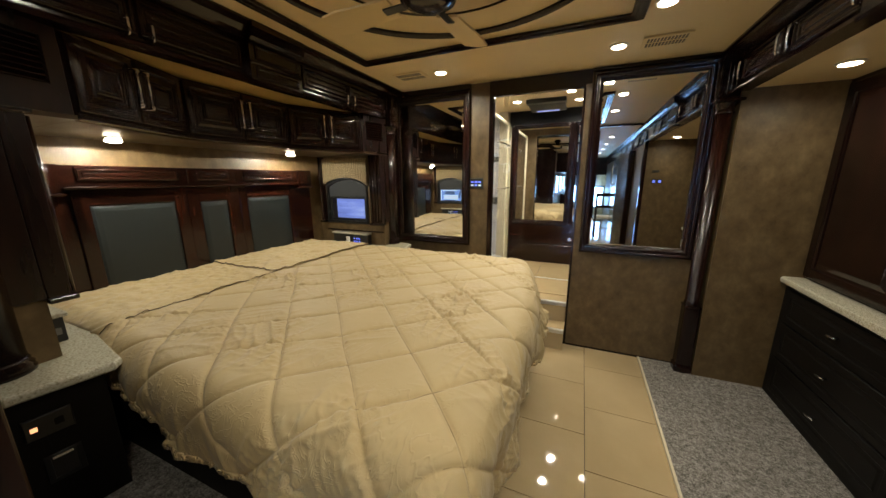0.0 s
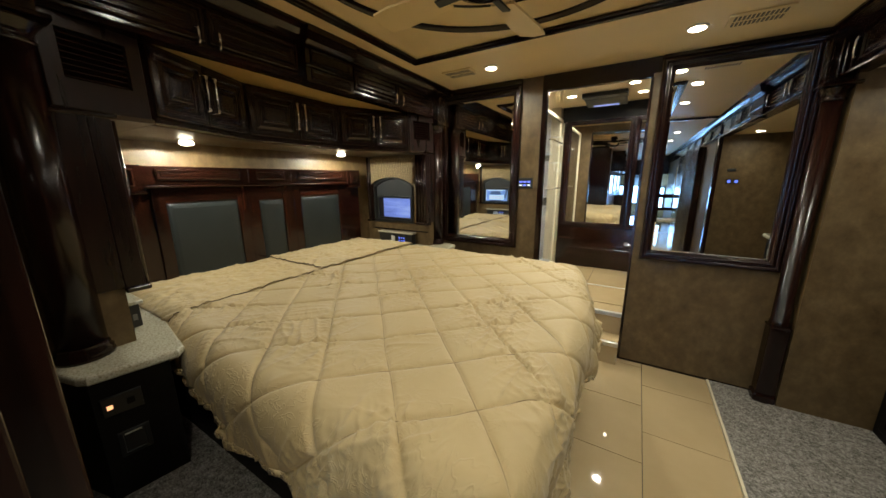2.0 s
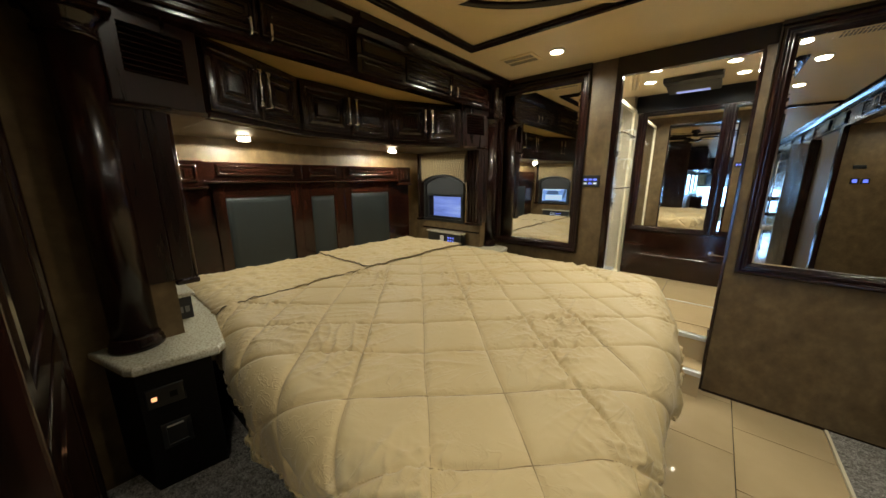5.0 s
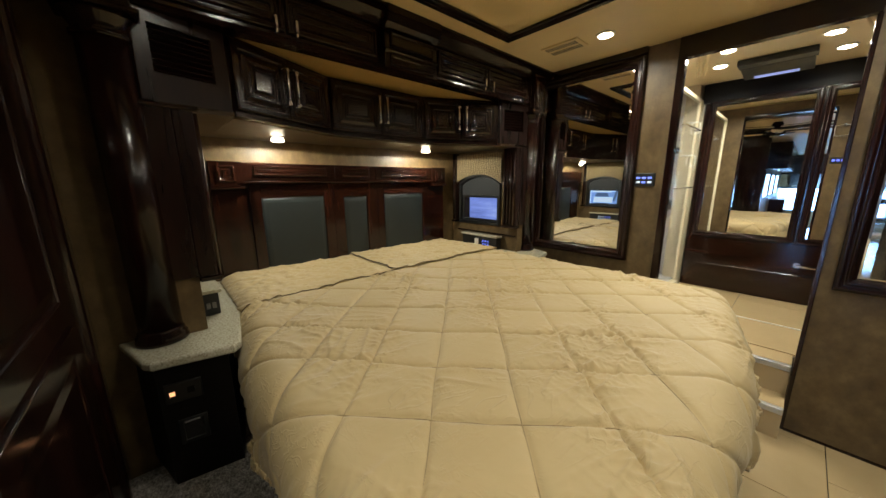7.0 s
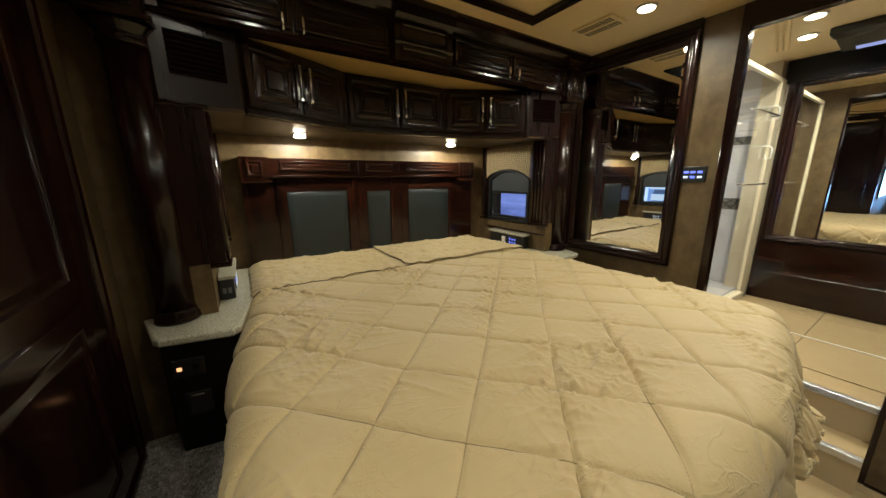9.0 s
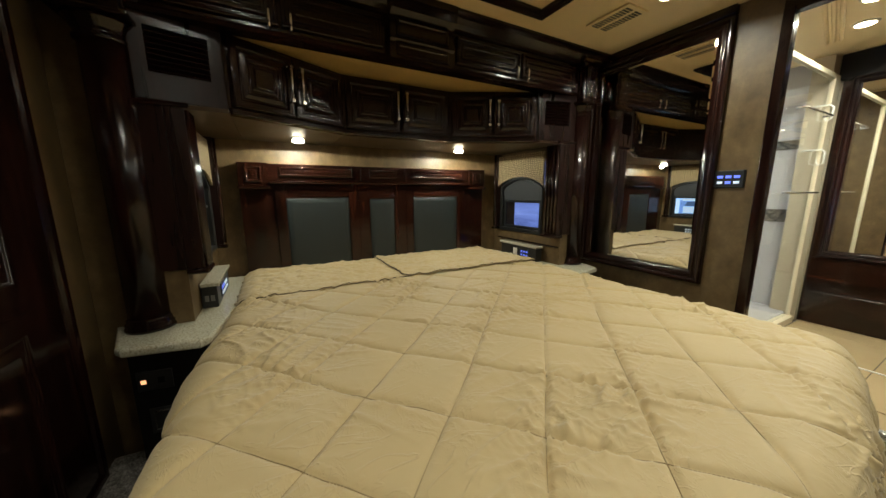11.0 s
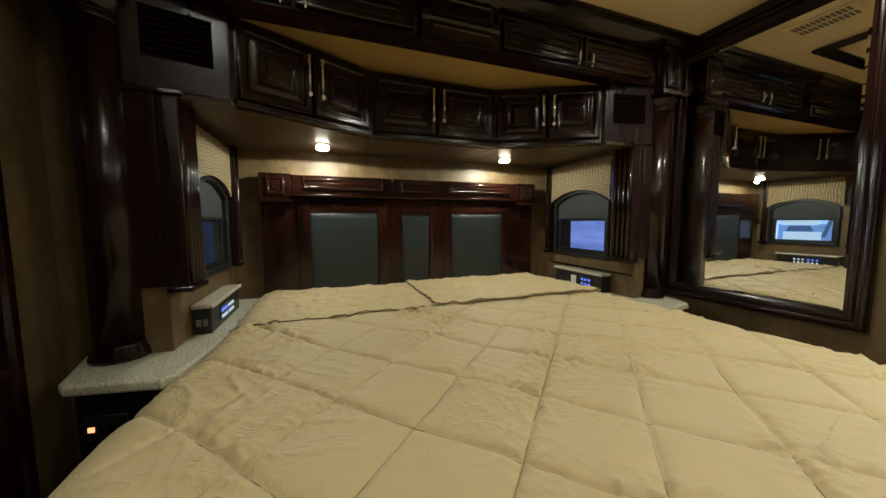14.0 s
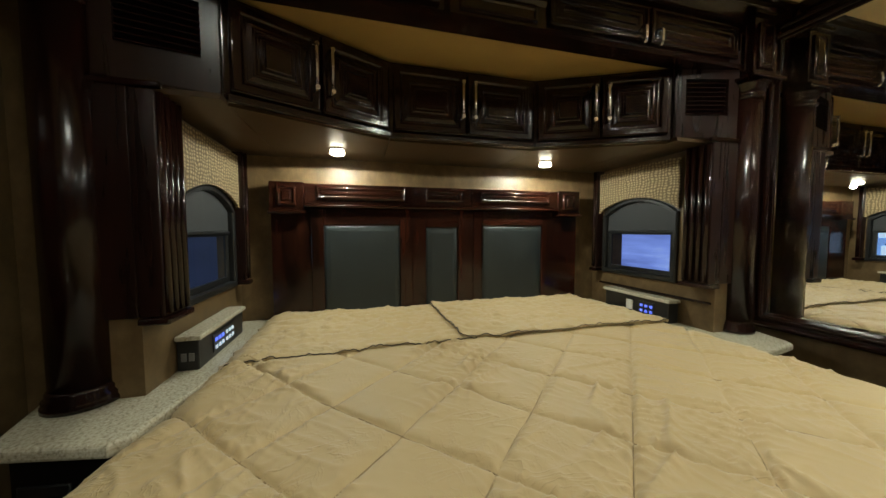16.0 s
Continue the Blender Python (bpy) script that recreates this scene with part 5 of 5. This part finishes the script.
part("board", boxes((-0.53, 0.99, DY - 0.03, 5.098, 1.993, 2.148), bevel=0.004), W_SIDE, t)

t = thing("monitor", (-0.05, 4.6, BC), "small black drop-down monitor with pale blue screen under the ceiling", "monitor")
part("mount", boxes((-0.26, 0.12, 4.50, 4.62, 2.11, 2.149), bevel=0.006), BLACK, t)
bm = nb()
box(bm, -0.25, 0.11, -0.012, 0.012, -0.25, 0.0, 0.006)
bmesh.ops.transform(bm, matrix=Matrix.Translation((0, 4.60, 2.12)) @ Matrix.Rotation(radians(84), 4, "X"), verts=bm.verts)
p = part("case", bm, BLACK, t)
bm = nb()
stepped(bm, Matrix.Translation((0, 4.60, 2.12)) @ Matrix.Rotation(radians(84), 4, "X") @ Matrix(((1, 0, 0, -0.19), (0, 0, -1, -0.0125), (0, 1, 0, -0.236), (0, 0, 0, 1))), 0, 0.23, 0, 0.052, [(0, 0), (0, 0.001)])
part("screen", bm, SCREEN, p, "pale blue lit screen")

t = thing("shower_enclosure", (-0.5, 4.5, BZ), "glass shower enclosure in a champagne metal frame", "shower")
SX = -0.53
for y0, y1 in ((3.80, 3.83), (4.97, 5.08)):
    part("post", boxes((SX - 0.02, SX + 0.01, y0, y1, BZ, 2.02), bevel=0.003), CREAM_METAL, t)
part("top_rail", boxes((SX - 0.02, SX + 0.01, 3.83, 4.97, 1.99, 2.02), bevel=0.003), CREAM_METAL, t)
part("bottom_rail", boxes((SX - 0.03, SX + 0.03, 3.83, 4.97, BZ, BZ + 0.05), bevel=0.004), CREAM_METAL, t)
g = part("glass_panel", boxes((SX - 0.007, SX - 0.001, 3.83, 4.97, BZ + 0.05, 1.99)), GLASS, t)
g.visible_shadow = False
for z in (1.27, 1.75):
    bm = nb()
    tube(bm, [(SX + 0.006, 4.42, z), (SX + 0.045, 4.42, z), (SX + 0.045, 4.88, z), (SX + 0.006, 4.88, z)], 0.007, 8)
    part("towel_bar", bm, METAL, t)
part("tray", boxes((-1.39, SX - 0.03, 3.80, 5.08, BZ - 0.04, BZ + 0.06), bevel=0.01), SHOWER_TILE, t)
t = thing("shower_column", (-0.55, 5.05, BZ), "cream wall post beside the shower", "wall post")
part("post", boxes((-0.645, -0.545, 5.0, 5.098, BZ, 2.149)), WALL_CREAM, t)
for z0, z1 in ((1.05, 1.145), (1.580, 1.645)):
    t = thing("mosaic_band", (-1.39, 4.4, z0), "dark mosaic border let into the shower tiles", "mosaic border", "mosaic borders in the shower")
    part("band", boxes((-1.399, -1.394, 3.80, 5.08, z0, z1)), MOSAIC, t)
    part("band_return", boxes((-1.394, -0.660, 5.088, 5.098, z0, z1)), MOSAIC, t)
solid("wall_shower_end", boxes((-1.394, -0.647, 5.092, 5.0995, BZ, BC)), SHOWER_TILE, "pale stone tiled end wall of the shower", "wall")
for z in (1.83, 1.55):
    t = thing("robe_hook", (-0.50, 5.02, z), "white double robe hook beside the shower", "hook", "robe hooks by the shower")
    bm = nb()
    tube(bm, [(-0.62, 4.997, z), (-0.60, 4.955, z), (-0.515, 4.95, z), (-0.50, 4.95, z - 0.02), (-0.50, 4.95, z - 0.09), (-0.525, 4.95, z - 0.10), (-0.54, 4.95, z - 0.06)], 0.006, 8)
    part("arm", bm, WHITE, t)

for x0, x1 in ((-0.50, -0.345), (0.395, 0.255)):
    t = thing("ceiling_beading", ((x0 + x1) / 2, 4.35, BC), "raised cream beading on the bathroom ceiling beside the lamps", "ceiling moulding", "beadings on the bathroom ceiling")
    for k in (-1, 0, 1):
        bm = nb()
        s = 0.028 * k
        sweep(bm, [(-0.009, BC - 0.001), (-0.006, BC - 0.009), (0.0, BC - 0.011), (0.006, BC - 0.009), (0.009, BC - 0.001)], "y", 3.96, 4.72)
        for v in bm.verts:
            v.co.x += x0 + (x1 - x0) * (4.72 - v.co.y) / 0.76 + s
        part("bead", bm, CEIL, t)
t = thing("towel_ring", (0.36, 3.715, 1.78), "square brushed nickel towel ring on the bathroom wallpaper", "towel ring")
bm = nb()
tube(bm, [(0.36, 3.717, 1.85), (0.36, 3.75, 1.85)], 0.014, 10)
part("boss", bm, METAL, t)
bm = nb()
tube(bm, [(0.36, 3.75, 1.85), (0.425, 3.75, 1.845), (0.43, 3.752, 1.75), (0.30, 3.752, 1.745), (0.302, 3.75, 1.84), (0.36, 3.75, 1.85)], 0.006, 8)
part("ring", bm, METAL, t)
t = thing("switch_panel", (0.36, 3.715, 1.51), "small black switch panel with blue-lit keys on the bathroom wallpaper", "switch panel")
M = face_frame((0.42, 3.715), (0.31, 3.715), 1.485)
bm = nb()
stepped(bm, M, 0, 0.11, 0, 0.06, [(0, 0), (0, 0.006), (0.004, 0.010)])
part("plate", bm, BLACK, t)
for i in range(3):
    bm = nb()
    stepped(bm, M, 0.014 + 0.030 * i, 0.034 + 0.030 * i, 0.02, 0.04, [(0, 0.010), (0, 0.013)])
    part("key", bm, KEY_BLUE, t)

t = thing("floor_strip", (0.2, 4.42, BZ), "thin white strip across the bathroom floor tiles", "door track")
part("white_strip", boxes((-0.50, 0.99, 4.412, 4.424, BZ, BZ + 0.004)), WHITE, t)

# ---- loose strip: all floor tiles, last of the setting ----
def tile_mesh(name, w, l):
    bm = nb()
    box(bm, 0, w, 0, l, -0.012, 0.0)
    vs = [v for v in bm.verts if v.co.z > -0.001]
    es = [e for e in bm.edges if all(v in vs for v in e.verts)]
    bmesh.ops.bevel(bm, geom=es, offset=0.0012, segments=1, affect="EDGES")
    me = bpy.data.meshes.new(name)
    bm.to_mesh(me)
    bm.free()
    me.materials.append(TILE)
    return me


FLOOR = bpy.data.objects["floor"]
BFLOOR = bpy.data.objects["floor_bathroom"]
G, TS = 0.0032, 0.475


def tiles_in(parent, x0, x1, y0, y1, phase_x, phase_y, stagger, z):
    cache = {}
    i0 = math.floor((x0 - phase_x) / TS)
    i1 = math.ceil((x1 - phase_x) / TS)
    for i in range(i0, i1):
        a, b = max(phase_x + i * TS, x0), min(phase_x + (i + 1) * TS, x1)
        if b - a < 0.02:
            continue
        off = phase_y + (stagger if i % 2 else 0)
        for j in range(math.floor((y0 - off) / TS), math.ceil((y1 - off) / TS)):
            c, d = max(off + j * TS, y0), min(off + (j + 1) * TS, y1)
            if d - c < 0.02:
                continue
            key = (round(b - a, 3), round(d - c, 3))
            if key not in cache:
                cache[key] = tile_mesh("tile", b - a - G, d - c - G)
            ob = new("tile", cache[key])
            ob.location = (a + G / 2, c + G / 2, z)
            ob.parent = parent


tiles_in(FLOOR, -0.62, 0.832, 0.86, 3.69, 0.4495, 3.393, -0.237, 0.0)
tiles_in(FLOOR, -0.42, 1.13, -7.5, 0.86, 0.4495, 3.393, -0.237, 0.0)
tiles_in(BFLOOR, -0.5, 0.99, 3.93, 5.085, -0.06, 4.42, 0.0, BZ)
